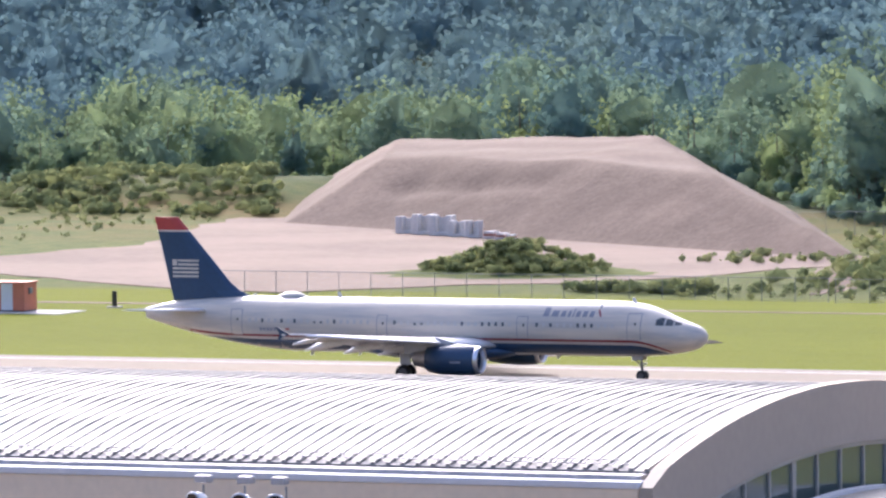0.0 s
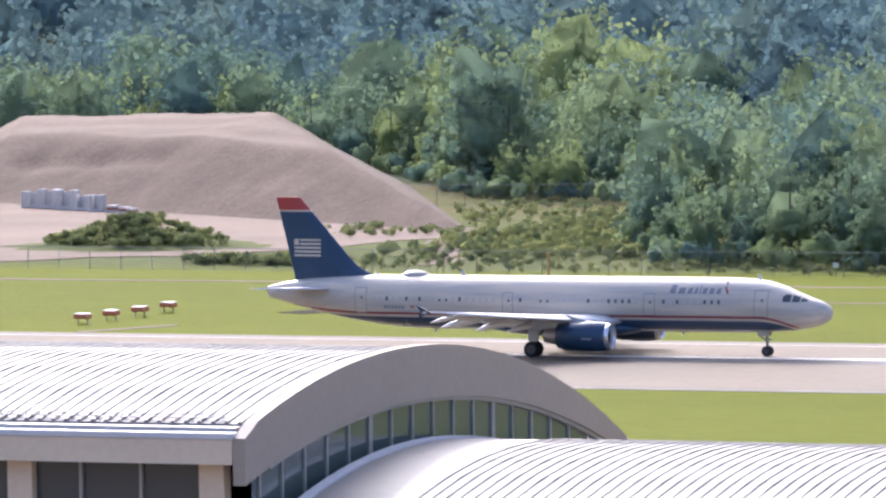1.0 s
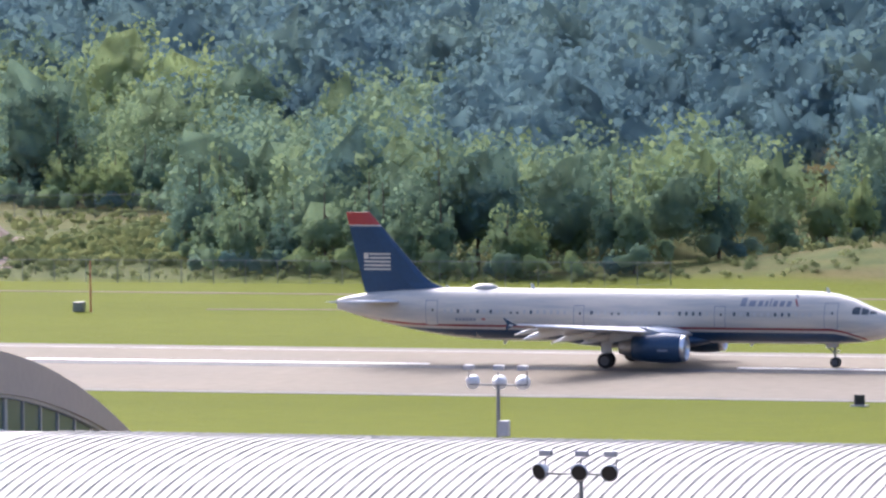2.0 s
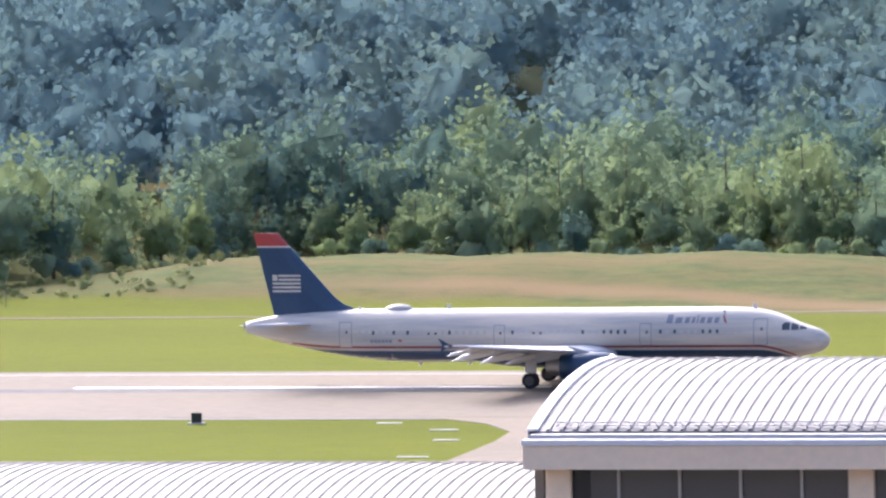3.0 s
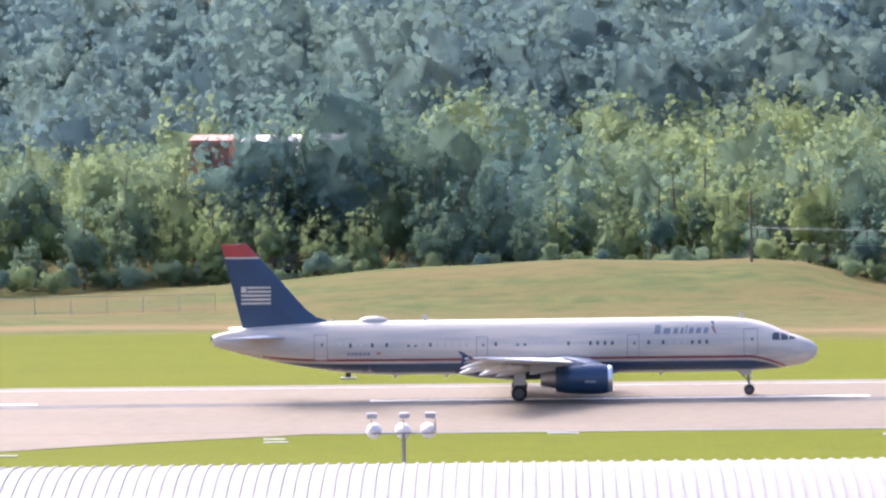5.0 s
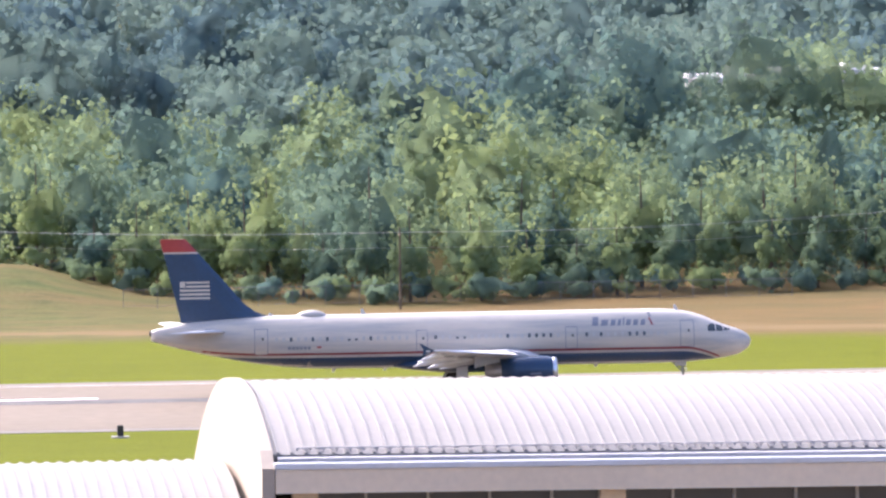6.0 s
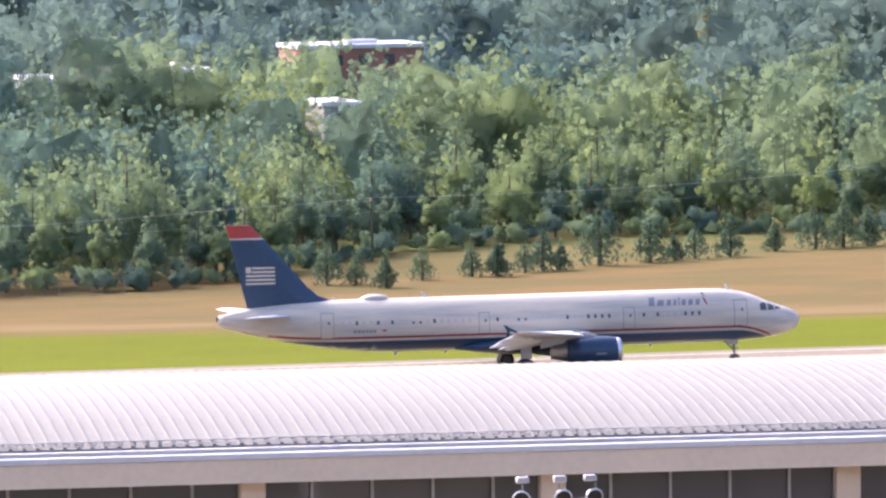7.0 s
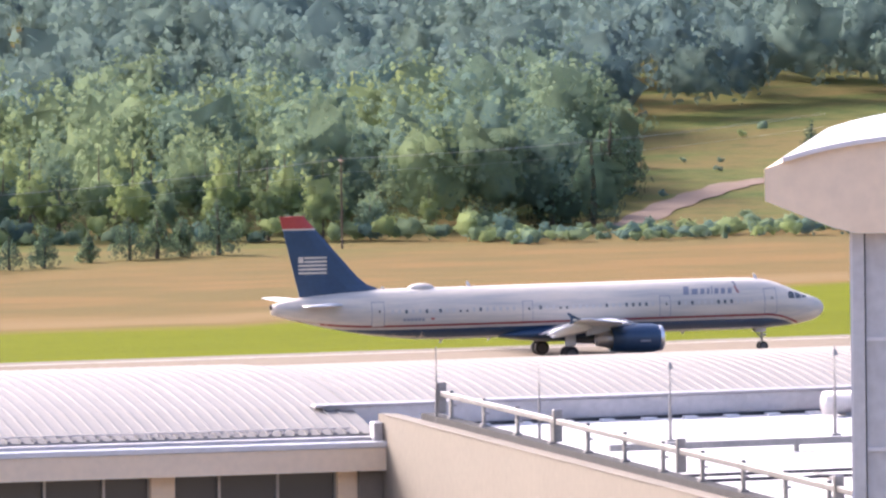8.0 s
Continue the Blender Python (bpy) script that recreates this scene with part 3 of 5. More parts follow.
vault("terminal_bay", -112, -68.8, 25.42, 168.85, 195.5, 42, "barrel-vaulted terminal bay with white ribbed roof and arched gable", ends=(1,))
vault("connecting_bay", -68.2, -32.2, 23.25, 168.6, 192, 38, "lower barrel-vaulted connecting bay with white ribbed metal roof", flash=(2.6, 0.2))
vault("terminal_bay", -32.2, -16.8, 25.93, 168.85, 195.5, 42, "short barrel-vaulted terminal bay with white ribbed roof over dark windows", ends=(1,))
vault("connecting_bay", -16.2, 11.6, 23.6, 168.6, 192, 38, "lower barrel-vaulted connecting bay with white ribbed metal roof", flash=(1.2, 0.2))
long_bay = vault("terminal_bay", 12.15, 48, 25.59, 168.85, 195.5, 42, "long barrel-vaulted terminal bay with bright white ribbed roof", ends=(-1,), lattice=False)
vault("terminal_bay", 48, 80, 25.3, 171.3, 195.5, 42, "barrel-vaulted terminal bay behind a flat white roof", facade=False)
# its ridge falls slightly to the east
long_bay.matrix_basis = Matrix.Translation((12.15, 0, 25)) @ Matrix.Rotation(radians(0.38), 4, "Y") @ Matrix.Translation((-12.15, 0, -25))
e = part("end_pier", boxed(46.9, 47.98, 168.6, 169.2, BASE, 23.42, 0.02), BEIGE)
tagged(e, "beige masonry pier at the end of the bay", "pier")


# ---------------------------------------------------------------- woods
def cards(rng, centers, radii, n, size, up=0.25, squash=1.0):
    """n leaf clumps on the outsides of round lobes: corner points and the lobe's outward direction, four a clump."""
    w = radii ** 2
    k = rng.choice(len(radii), n, p=w / w.sum())
    d = rng.normal(size=(n, 3))
    d[:, 2] += up
    d /= np.linalg.norm(d, axis=1)[:, None]
    pos = centers[k] + d * (radii[k] * rng.uniform(0.66, 1.10, n))[:, None] * np.array([1, 1, squash])
    nrm = d + rng.normal(size=(n, 3)) * 0.25
    nrm /= np.linalg.norm(nrm, axis=1)[:, None]
    ref = rng.normal(size=(n, 3))
    u = np.cross(nrm, ref)
    u /= np.linalg.norm(u, axis=1)[:, None]
    v = np.cross(nrm, u)
    s = size * rng.uniform(0.55, 1.25, n)[:, None]
    a, b = u * s * rng.uniform(0.7, 1.1, (n, 1)), v * s * 0.8
    lift = nrm * s * 0.15
    whole = pos - centers.mean(axis=0)
    whole /= np.linalg.norm(whole, axis=1)[:, None] + 1e-6
    soft = d * 0.4 + whole * 0.9 + nrm * 0.15
    soft /= np.linalg.norm(soft, axis=1)[:, None]
    return np.stack([pos - a - b * 0.5, pos + a * 0.2 - b + lift, pos + a + b * 0.45, pos - a * 0.3 + b + lift], 1), soft


def lobes(rng, height, width, kind):
    if kind == "pine":
        n = 9
        z = np.linspace(0.16, 0.95, n) * height
        r = (1 - np.linspace(0.05, 0.93, n)) * width * 0.55
        c = np.stack([rng.normal(size=n) * 0.12, rng.normal(size=n) * 0.12, z], 1)
        return c, np.maximum(r, 0.18)
    low, fewest, most, peak = {"edge": (0.04, 24, 30, 0.34), "leaf": (0.14, 26, 34, 0.42), "tall": (0.07, 26, 32, 0.42), "spire": (0.08, 26, 32, 0.26)}[kind]
    n = int(rng.integers(fewest, most))
    a = rng.uniform(0, 2 * np.pi) + np.arange(n) * 2.4
    t = (np.arange(n) + rng.uniform(0.2, 0.8, n)) / n
    z = height * (low + (0.93 - low) * t)
    if kind == "spire":
        spread_ = width * 0.5 * np.maximum(0.04, 1 - np.abs(t - peak) / 0.82) ** 0.8
    else:
        spread_ = width * 0.5 * np.sqrt(np.maximum(0.03, 1 - ((t - peak) / 0.68) ** 2))
    rad = spread_ * rng.uniform(0.5, 0.92, n)
    c = np.stack([rad * np.cos(a), rad * np.sin(a), z], 1)
    c[0] = (0, 0, height * (low + 0.3))
    r = width * rng.uniform(0.10, 0.18, n) * (1 - 0.3 * t)
    r[0] = width * 0.28
    return c, r


ICO = bmesh.new()
bmesh.ops.create_icosphere(ICO, subdivisions=2, radius=1.0)
ICO_V = np.array([v.co[:] for v in ICO.verts])
ICO_F = np.array([[v.index for v in f.verts] for f in ICO.faces])
ICO.free()


def envelope(d, mid, centers, radii, squash):
    """How far the outside of a cluster of round lobes lies from its middle in the directions d, and the lobe met there."""
    k = np.array([1, 1, 1 / squash])
    e = d * k
    size = np.linalg.norm(e, axis=1)
    e = e / size[:, None]
    c = (centers - mid) * k
    along = e @ c.T
    disc = along ** 2 - (c ** 2).sum(axis=1)[None, :] + (radii ** 2)[None, :]
    out = np.where(disc > 0, along + np.sqrt(np.maximum(disc, 0)), 0)
    which = out.argmax(axis=1)
    reach = np.maximum(out.max(axis=1), radii.max() * 0.6)
    return reach / size, which


def crown(rng, centers, radii, n, size, up=0.35, squash=0.9, hull=0.93, lift=0.5):
    """A leafy crown: the knobbly outside of its lobes as a body, with n loose leaf clumps over it.
    Gives points, outward directions and triangles."""
    if not hull:
        q, soft = cards(rng, centers, radii, n, size, up, squash)
        base = 4 * np.arange(n)[:, None]
        tris = np.concatenate([base + np.array([0, 1, 2]), base + np.array([0, 2, 3])])
        dirs = np.repeat(soft + np.array([0, 0, lift]), 4, axis=0)
        return q.reshape(-1, 3), dirs / np.linalg.norm(dirs, axis=1)[:, None], tris
    mid = centers[0]
    turn = np.linalg.qr(rng.normal(size=(3, 3)))[0]
    d = ICO_V @ turn
    reach, which = envelope(d, mid, centers, radii, squash)
    p = mid + d * (reach * hull * rng.uniform(0.93, 1.07, len(d)))[:, None]
    p[:, 2] = np.maximum(p[:, 2], 0.1)
    f = ICO_F if np.linalg.det(turn) > 0 else ICO_F[:, ::-1]
    keep = p[f][:, :, 2].max(axis=1) > 0.15
    f = f[keep]
    knob = p - centers[which]
    knob /= np.linalg.norm(knob, axis=1)[:, None] + 1e-6
    body = knob * 0.7 + d * 0.5
    # leaf clumps
    g = rng.normal(size=(n, 3))
    g[:, 2] += up
    g /= np.linalg.norm(g, axis=1)[:, None]
    reach, which = envelope(g, mid, centers, radii, squash)
    pos = mid + g * (reach * rng.uniform(0.8, 1.06, n))[:, None]
    pos[:, 2] = np.maximum(pos[:, 2], 0.15)
    nk = pos - centers[which]
    nk /= np.linalg.norm(nk, axis=1)[:, None] + 1e-6
    nrm = nk + rng.normal(size=(n, 3)) * 0.35
    nrm /= np.linalg.norm(nrm, axis=1)[:, None]
    u = np.cross(nrm, rng.normal(size=(n, 3)))
    u /= np.linalg.norm(u, axis=1)[:, None]
    v = np.cross(nrm, u)
    s = size * rng.uniform(0.5, 1.2, n)[:, None]
    a, b = u * s, v * s * 0.8
    q = np.stack([pos - a - b * 0.5, pos + a * 0.2 - b, pos + a + b * 0.45, pos - a * 0.3 + b], 1).reshape(-1, 3)
    base = len(p) + 4 * np.arange(n)[:, None]
    tris = np.concatenate([f, base + np.array([0, 1, 2]), base + np.array([0, 2, 3])])
    dirs = np.concatenate([body, np.repeat(nk * 0.7 + g * 0.4 + nrm * 0.15, 4, axis=0)]) + np.array([0, 0, lift])
    return np.concatenate([p, q]), dirs / np.linalg.norm(dirs, axis=1)[:, None], tris


def leaf_mesh(name, pts, dirs, tris, tint=None):
    n = len(tris)
    me = bpy.data.meshes.new(name)
    me.vertices.add(len(pts))
    me.vertices.foreach_set("co", pts.reshape(-1).astype(np.float32))
    me.loops.add(3 * n)
    me.loops.foreach_set("vertex_index", tris.reshape(-1).astype(np.int32))
    me.polygons.add(n)
    me.polygons.foreach_set("loop_start", np.arange(0, 3 * n, 3, dtype=np.int32))
    me.polygons.foreach_set("loop_total", np.full(n, 3, dtype=np.int32))
    me.update(calc_edges=True)
    me.polygons.foreach_set("use_smooth", [True] * n)
    me.normals_split_custom_set_from_vertices(dirs)
    if tint is not None:
        at = me.attributes.new("tint", "FLOAT", "POINT")
        at.data.foreach_set("value", tint.astype(np.float32))
    return me


class Leaves:
    """Many plants gathered into one mesh."""

    def __init__(self):
        self.pts, self.dirs, self.tris, self.tint, self.count = [], [], [], [], 0

    def add(self, plant, place, turn=0.0, scale=1.0, tint=0.5):
        p, d, f = plant
        rot = np.array([[COS(turn), -SIN(turn), 0], [SIN(turn), COS(turn), 0], [0, 0, 1]])
        self.pts.append((p @ rot.T * scale + np.array(place)).astype(np.float32))
        self.dirs.append((d @ rot.T).astype(np.float32))
        self.tris.append(f + self.count)
        self.tint.append(np.full(len(p), tint, np.float32))
        self.count += len(p)

    def mesh(self, name):
        return leaf_mesh(name, np.concatenate(self.pts), np.concatenate(self.dirs), np.concatenate(self.tris), np.concatenate(self.tint))


def trunk_mesh(rng, height, c, r):
    bm = bmesh.new()
    tube(bm, (0, 0, -0.3), (0.1, 0, height * 0.45), 0.2, 0.13, 7)
    tube(bm, (0.1, 0, height * 0.44), (0, 0.1, height * 0.85), 0.13, 0.04, 6)
    for k in range(min(6, len(c))):
        tube(bm, (0.08, 0, height * (0.25 + 0.06 * k)), tuple(c[k]), 0.07, 0.03, 5)
    return bm


def tree_kind(seed, height, width, kind, leaf, n, size, name):
    rng = np.random.default_rng(seed)
    c, r = lobes(rng, height, width, kind)
    t = thing(name, "leafy green broadleaf tree at the edge of the woods" if kind != "pine" else "young dark green pine on the dry grass", "tree", "trees at the airfield edge")
    part("trunk", trunk_mesh(rng, height, c, r), BARK, t)
    pine = kind == "pine"
    link("crown", leaf_mesh("crown", *crown(rng, c, r, n, size, 0.3, 0.6 if pine else 0.9, 0.0 if pine else 0.80, 0.5)), leaf, t)
    return t


def in_poly(x, y, poly):
    hit = False
    for (x0, y0), (x1, y1) in zip(poly, poly[1:] + poly[:1]):
        if (y0 > y) != (y1 > y) and x < (x1 - x0) * (y - y0) / (y1 - y0) + x0:
            hit = not hit
    return hit


# open ground inside the woods: a field with a dirt road, and yards before the far buildings
CLEARINGS = [[(216, 676), (220, 704), (229, 716), (240, 745), (252, 780), (259, 804), (270, 806), (300, 820), (340, 832), (430, 845), (430, 676)],
             [(99, 762), (123, 761), (123, 778), (99, 778)],
             [(135, 802), (155, 802), (155, 819), (135, 819)],
             [(-35, 696), (-17, 696), (-17, 712), (-35, 712)]]


def edge_trees():
    rnd = random.Random(11)
    shapes = ((9.5, 6.0, "edge"), (11.5, 6.6, "tall"), (8.2, 5.4, "edge"), (12.5, 7.2, "tall"), (10.5, 5.2, "spire"), (7.2, 5.6, "edge"), (11.5, 4.8, "spire"), (11.0, 6.4, "tall"))
    kinds = [tree_kind(20 + i, h, w, k, LEAF_NEAR, 1100, 0.30, "tree") for i, (h, w, k) in enumerate(shapes)]
    used = set()
    x = -400.0
    count = 0
    while x < 300 and count < 290:
        for row in range(2):
            xx = x + rnd.uniform(-1.5, 1.5)
            y = table(TREELINE, xx) + 2 + row * 8 + rnd.uniform(-2, 4)
            if any(in_poly(xx, y, q) for q in CLEARINGS) or heap_z(xx, y) > -1.5 or xx > 212:
                continue
            # a stand of tall, narrow trees with bare stems lines the eastern edge
            k = rnd.choice((1, 4, 6, 6, 7)) if 88 < xx < 190 else rnd.randrange(8)
            s = rnd.uniform(0.75, 1.12) * (0.85 if row == 0 else 1.05) * (1 - 0.5 * smooth_step(185, 205, xx))
            m = pose(xx, y, ground_z(xx, y) - 0.1, 0, 0, rnd.uniform(0, 360))
            if k not in used:
                used.add(k)
                kinds[k].matrix_basis = m
                kinds[k].scale = (s, s, s)
            else:
                o = copy_thing(kinds[k], m)
                o.scale = (s, s, s * rnd.uniform(0.9, 1.15))
            count += 1
        x += 4.6 if -340 < x < 220 else 9


# depth of the near belt of woods; behind it the hill rises
BELT = [(-460, 62), (-240, 58), (-150, 62), (-60, 72), (0, 92), (60, 120), (400, 122)]


def woods(name, y_from, y_to, spacing, leaf, n, size, label, seed, tall, wide, hull):
    """Closed woods past the edge trees: every tree a lobed crown of leaf clumps."""
    rng = np.random.default_rng(seed)
    leaves = Leaves()
    variants = []
    for i in range(18):
        h, w = rng.uniform(*tall), rng.uniform(*wide)
        kind = "spire" if i >= 14 else "leaf"
        c, r = lobes(rng, h, w * (0.72 if i >= 14 else 1.0), kind)
        variants.append(crown(rng, c, r, n, size, hull=hull))
    gx = np.arange(-560, 430, spacing)
    for x0 in gx:
        base = table(TREELINE, x0)
        belt = table(BELT, x0)
        y = base + (y_from or belt)
        while y < base + (y_to or belt):
            xx, yy = x0 + rng.uniform(-0.45, 0.45) * spacing, y + rng.uniform(-0.4, 0.4) * spacing
            y += spacing
            if abs(math.atan2(xx, yy) + 0.06) > 0.43 or any(in_poly(xx, yy, q) for q in CLEARINGS) or heap_z(xx, yy) > -1.0:
                continue
            s = rng.uniform(0.75, 1.2)
            # stands of taller and lower trees
            s *= 0.95 + 0.32 * noise.noise(Vector((xx * 0.03, yy * 0.03, 5)))
            for hx, hy, hr, more in ((140, 778, 24, 0.4), (109, 744, 20, 0.16), (131, 724, 9, 0.38), (-27, 684, 13, 0.42)):
                s *= 1 + more * math.exp(-((xx - hx) / hr) ** 2 - ((yy - hy) / hr) ** 2)
            s = min(s, 1.4)
            # hill tint runs from painted haze blue in the west to green eastward
            stand = (0.45 if y_from else table(((-400, 0.05), (-150, 0.2), (-70, 0.55), (0, 0.75), (250, 0.85)), xx)) + 0.7 * noise.noise(Vector((xx * 0.022, yy * 0.022, 9)))
            spires = 70 < xx < 196 and yy - base < 36
            kind = 14 + rng.integers(4) if spires else rng.integers(14)
            if spires:
                stand, s = 0.66, 0.9 + 0.15 * rng.random()
            leaves.add(variants[kind], (xx, yy, ground_z(xx, yy) - 0.3), rng.uniform(0, 2 * np.pi), s, min(1, max(0, stand + rng.normal() * 0.2)))
    ob = link(name, leaves.mesh(name), leaf)
    tagged(ob, label, "woods", kind="stuff")


edge_trees()
woods("woods", 15, 0, 8.6, LEAF_MID, 900, 0.37, "dense green broadleaf woods rising up a slope", 3, (9.5, 15.5), (8.0, 12.0), 0.80)
woods("hill_woods", 0, 312, 11.9, LEAF_FAR_HAZED, 400, 0.56, "woods on a distant hillside with blue haze put into leaf colour", 4, (10.0, 16.0), (10.0, 14.0), 0.82)


def stuff_bushes(name, spots, leaf, label, category, size=0.24, cards_each=46, seed=5, lift=0.7):
    """Many low bushes, too many to count, each a few leafy lobes. spots: x, y, height, width."""
    rng = np.random.default_rng(seed)
    leaves = Leaves()
    for x, y, h, w in spots:
        n = 5
        c = np.stack([rng.normal(size=n) * w * 0.24, rng.normal(size=n) * w * 0.24, h * rng.uniform(0.2, 0.6, n)], 1)
        plant = crown(rng, c, np.full(n, w * 0.26), cards_each, size, 0.5, min(1.2, h / w), 0.85 if h > 0.75 else 0.0, lift)
        leaves.add(plant, (x, y, ground_z(x, y)), 0.0, 1.0, rng.uniform(0, 1))
    ob = link(name, leaves.mesh(name), leaf)
    tagged(ob, label, category, kind="stuff")


def field(rnd, n, x0, x1, y0, y1, h0, h1, test=None):
    out = []
    while len(out) < n:
        x, y = rnd.uniform(x0, x1), rnd.uniform(y0, y1)
        if test is None or test(x, y):
            h = rnd.uniform(h0, h1)
            out.append((x, y, h, h * rnd.uniform(0.9, 1.5)))
    return out


def low_growth():
    rnd = random.Random(21)
    spots = []
    x = -420.0
    while x < 300:
        y = table(TREELINE, x)
        if heap_z(x, y) < -1 and x < 214:
            spots.append((x + rnd.uniform(-1, 1), y + rnd.uniform(-3.5, 2), rnd.uniform(1.5, 4.2), rnd.uniform(1.8, 3.4)))
        x += 1.4
    stuff_bushes("undergrowth", spots, LEAF_MID, "leafy green undergrowth along the edge of woods", "bushes", 0.32, 70, 6)
    stuff_bushes("scrub_bank", field(rnd, 560, -396, -336, 752, 800, 0.9, 2.1, lambda x, y: heap_z(x, y) < -0.5), SCRUB, "green scrub covering a low earth bank", "bushes", 0.22, 30, 7)
    stuff_bushes("scrub_mound", field(rnd, 230, -286, -264, 644, 660, 0.5, 1.4, lambda x, y: ((x + 275) / 9) ** 2 + ((y - 652) / 6) ** 2 < 1), SCRUB, "weeds and low scrub over a small dirt mound", "bushes", 0.14, 50, 8)
    spots = field(rnd, 90, -260, -246, 625, 630, 0.9, 1.5) + [(-247.5 + rnd.uniform(-1.6, 1.6), 627 + rnd.uniform(-1, 1), rnd.uniform(1.4, 2.1), 1.8) for _ in range(9)]
    spots += field(rnd, 50, -243, -228, 630, 665, 0.6, 1.4)
    stuff_bushes("roadside_bushes", spots, SCRUB, "bright green bushes along the perimeter fence", "bushes", 0.14, 50, 9)
    stuff_bushes("slope_scrub", field(rnd, 240, -246, -214, 640, 735, 0.7, 2.0, lambda x, y: y < table(TREELINE, x)), SCRUB, "mixed green scrub on open ground below the woods", "bushes", 0.2, 36, 10)
    spots = field(rnd, 90, -182, -150, 620, 650, 0.4, 1.1, lambda x, y: y < table(TREELINE, x)) + field(rnd, 150, -246, -182, 618, 640, 0.4, 1.0, lambda x, y: y > 619 and y < table(TREELINE, x))
    spots += field(rnd, 260, -268, -228, 672, 736, 0.5, 1.3, lambda x, y: heap_z(x, y) < -0.5 and y < table(TREELINE, x))
    spots += field(rnd, 260, -410, -348, 668, 765, 0.3, 1.0, lambda x, y: y > 668 - (x + 332) * 0.4)
    stuff_bushes("fence_weeds", spots, SCRUB, "rough green weeds along the fence and open ground", "weeds", 0.16, 22, 13, 2.0)
    spots = field(rnd, 300, 205, 300, 676, 696, 0.8, 2.3, lambda x, y: y > 677 + 0.02 * (x - 200)) + field(rnd, 60, 225, 330, 705, 860, 0.6, 1.6)
    stuff_bushes("field_bushes", spots, LEAF_MID, "dark green bushes beside the dry field", "bushes", 0.22, 30, 11)


low_growth()


def young_pines():
    rnd = random.Random(31)
    base = [tree_kind(60 + i, h, w, "pine", PINE, 520, 0.2, "young_pine") for i, (h, w) in enumerate(((4.0, 3.0), (3.4, 2.2), (4.6, 3.6)))]
    spots = ((104, 630, 0.8), (107.5, 633, 0.9), (111.6, 635.8, 1.0), (114, 634.5, 0.85), (115.8, 629, 1.05), (121, 639, 0.8), (126.3, 642.3, 0.9), (128.4, 641.1, 1.2), (132, 646, 0.75), (134.1, 647.8, 1.1),
             (136, 649, 0.9), (140.9, 654.2, 1.4), (146.3, 656.3, 1.25), (149, 658, 0.9), (151.5, 660, 0.85), (155.3, 661.8, 1.05), (161.5, 669, 1.0), (166, 671, 1.1), (169, 672, 1.3), (172, 674, 1.2), (176, 675, 1.4),
             (221, 709, 1.7), (224, 716, 2.1), (226, 711, 1.9), (229, 720, 2.3), (233, 729, 2.4), (236, 736, 2.2), (240, 748, 2.4), (231, 738, 2.3), (243, 760, 2.2), (272, 772, 1.1))
    for i, (x, y, s) in enumerate(spots):
        m = pose(x, y, ground_z(x, y) - 0.05, 0, 0, rnd.uniform(0, 360))
        o = base[i] if i < 3 else copy_thing(base[i % 3], m)
        o.matrix_basis = m
        o.scale = (s, s, s)


young_pines()


# ---------------------------------------------------------------- airfield furniture
def fence(x0, y0, x1, y1, h, label, step=3.0):
    f = thing("chain_link_fence", label, "fence")
    n = max(1, int(math.hypot(x1 - x0, y1 - y0) / step))
    bm = bmesh.new()
    tube(bm, (0, 0, -0.1), (0, 0, h), 0.032, 0.03, 6)
    post = part("fence_post", bm, FENCE, f)
    post.matrix_basis = pose(x0, y0, ground_z(x0, y0))
    for i in range(1, n + 1):
        x, y = x0 + (x1 - x0) * i / n, y0 + (y1 - y0) * i / n
        share(post, "fence_post", f, x, y, ground_z(x, y))
    for z, r in ((h - 0.03, 0.03), (0.1, 0.012)):
        bm = bmesh.new()
        tube(bm, (x0, y0, ground_z(x0, y0) + z), (x1, y1, ground_z(x1, y1) + z), r, r, 5)
        part("rail", bm, FENCE, f, "grey steel rail")
    # the woven mesh: slanting wires
    length = math.hypot(x1 - x0, y1 - y0)
    dx, dy = (x1 - x0) / length, (y1 - y0) / length
    verts, faces = [], []
    k = int(length / 0.22)
    for i in range(k):
        for s in (0, 1):
            a, b = (i * 0.22, i * 0.22 + 0.5) if s else (i * 0.22 + 0.5, i * 0.22)
            if max(a, b) > length:
                continue
            v = len(verts)
            for t, z in ((a, 0.1), (a + 0.012, 0.1), (b + 0.012, h - 0.05), (b, h - 0.05)):
                verts.append((x0 + dx * t, y0 + dy * t, ground_z(x0 + dx * t, y0 + dy * t) + z))
            faces.append((v, v + 1, v + 2, v + 3))
    me = bpy.data.meshes.new("mesh")
    me.from_pydata(verts, [], faces)
    ob = link("wire_mesh", me, FENCE, f, "woven wire mesh")
    tagged(ob, kind="stuff")


fence(-230, 616, -165, 616, 2.1, "long grey chain-link perimeter fence before the woods")
fence(-289, 617, -231, 617, 2.1, "grey chain-link perimeter fence beside the dirt apron")
fence(-285, 729, -232, 729, 2.2, "grey chain-link fence behind the scrub")
fence(-63, 624.5, -28, 626, 1.5, "low chain-link fence with small signs at the gate")
fence(32, 626, 92, 629, 1.6, "dark chain-link fence under the trees")


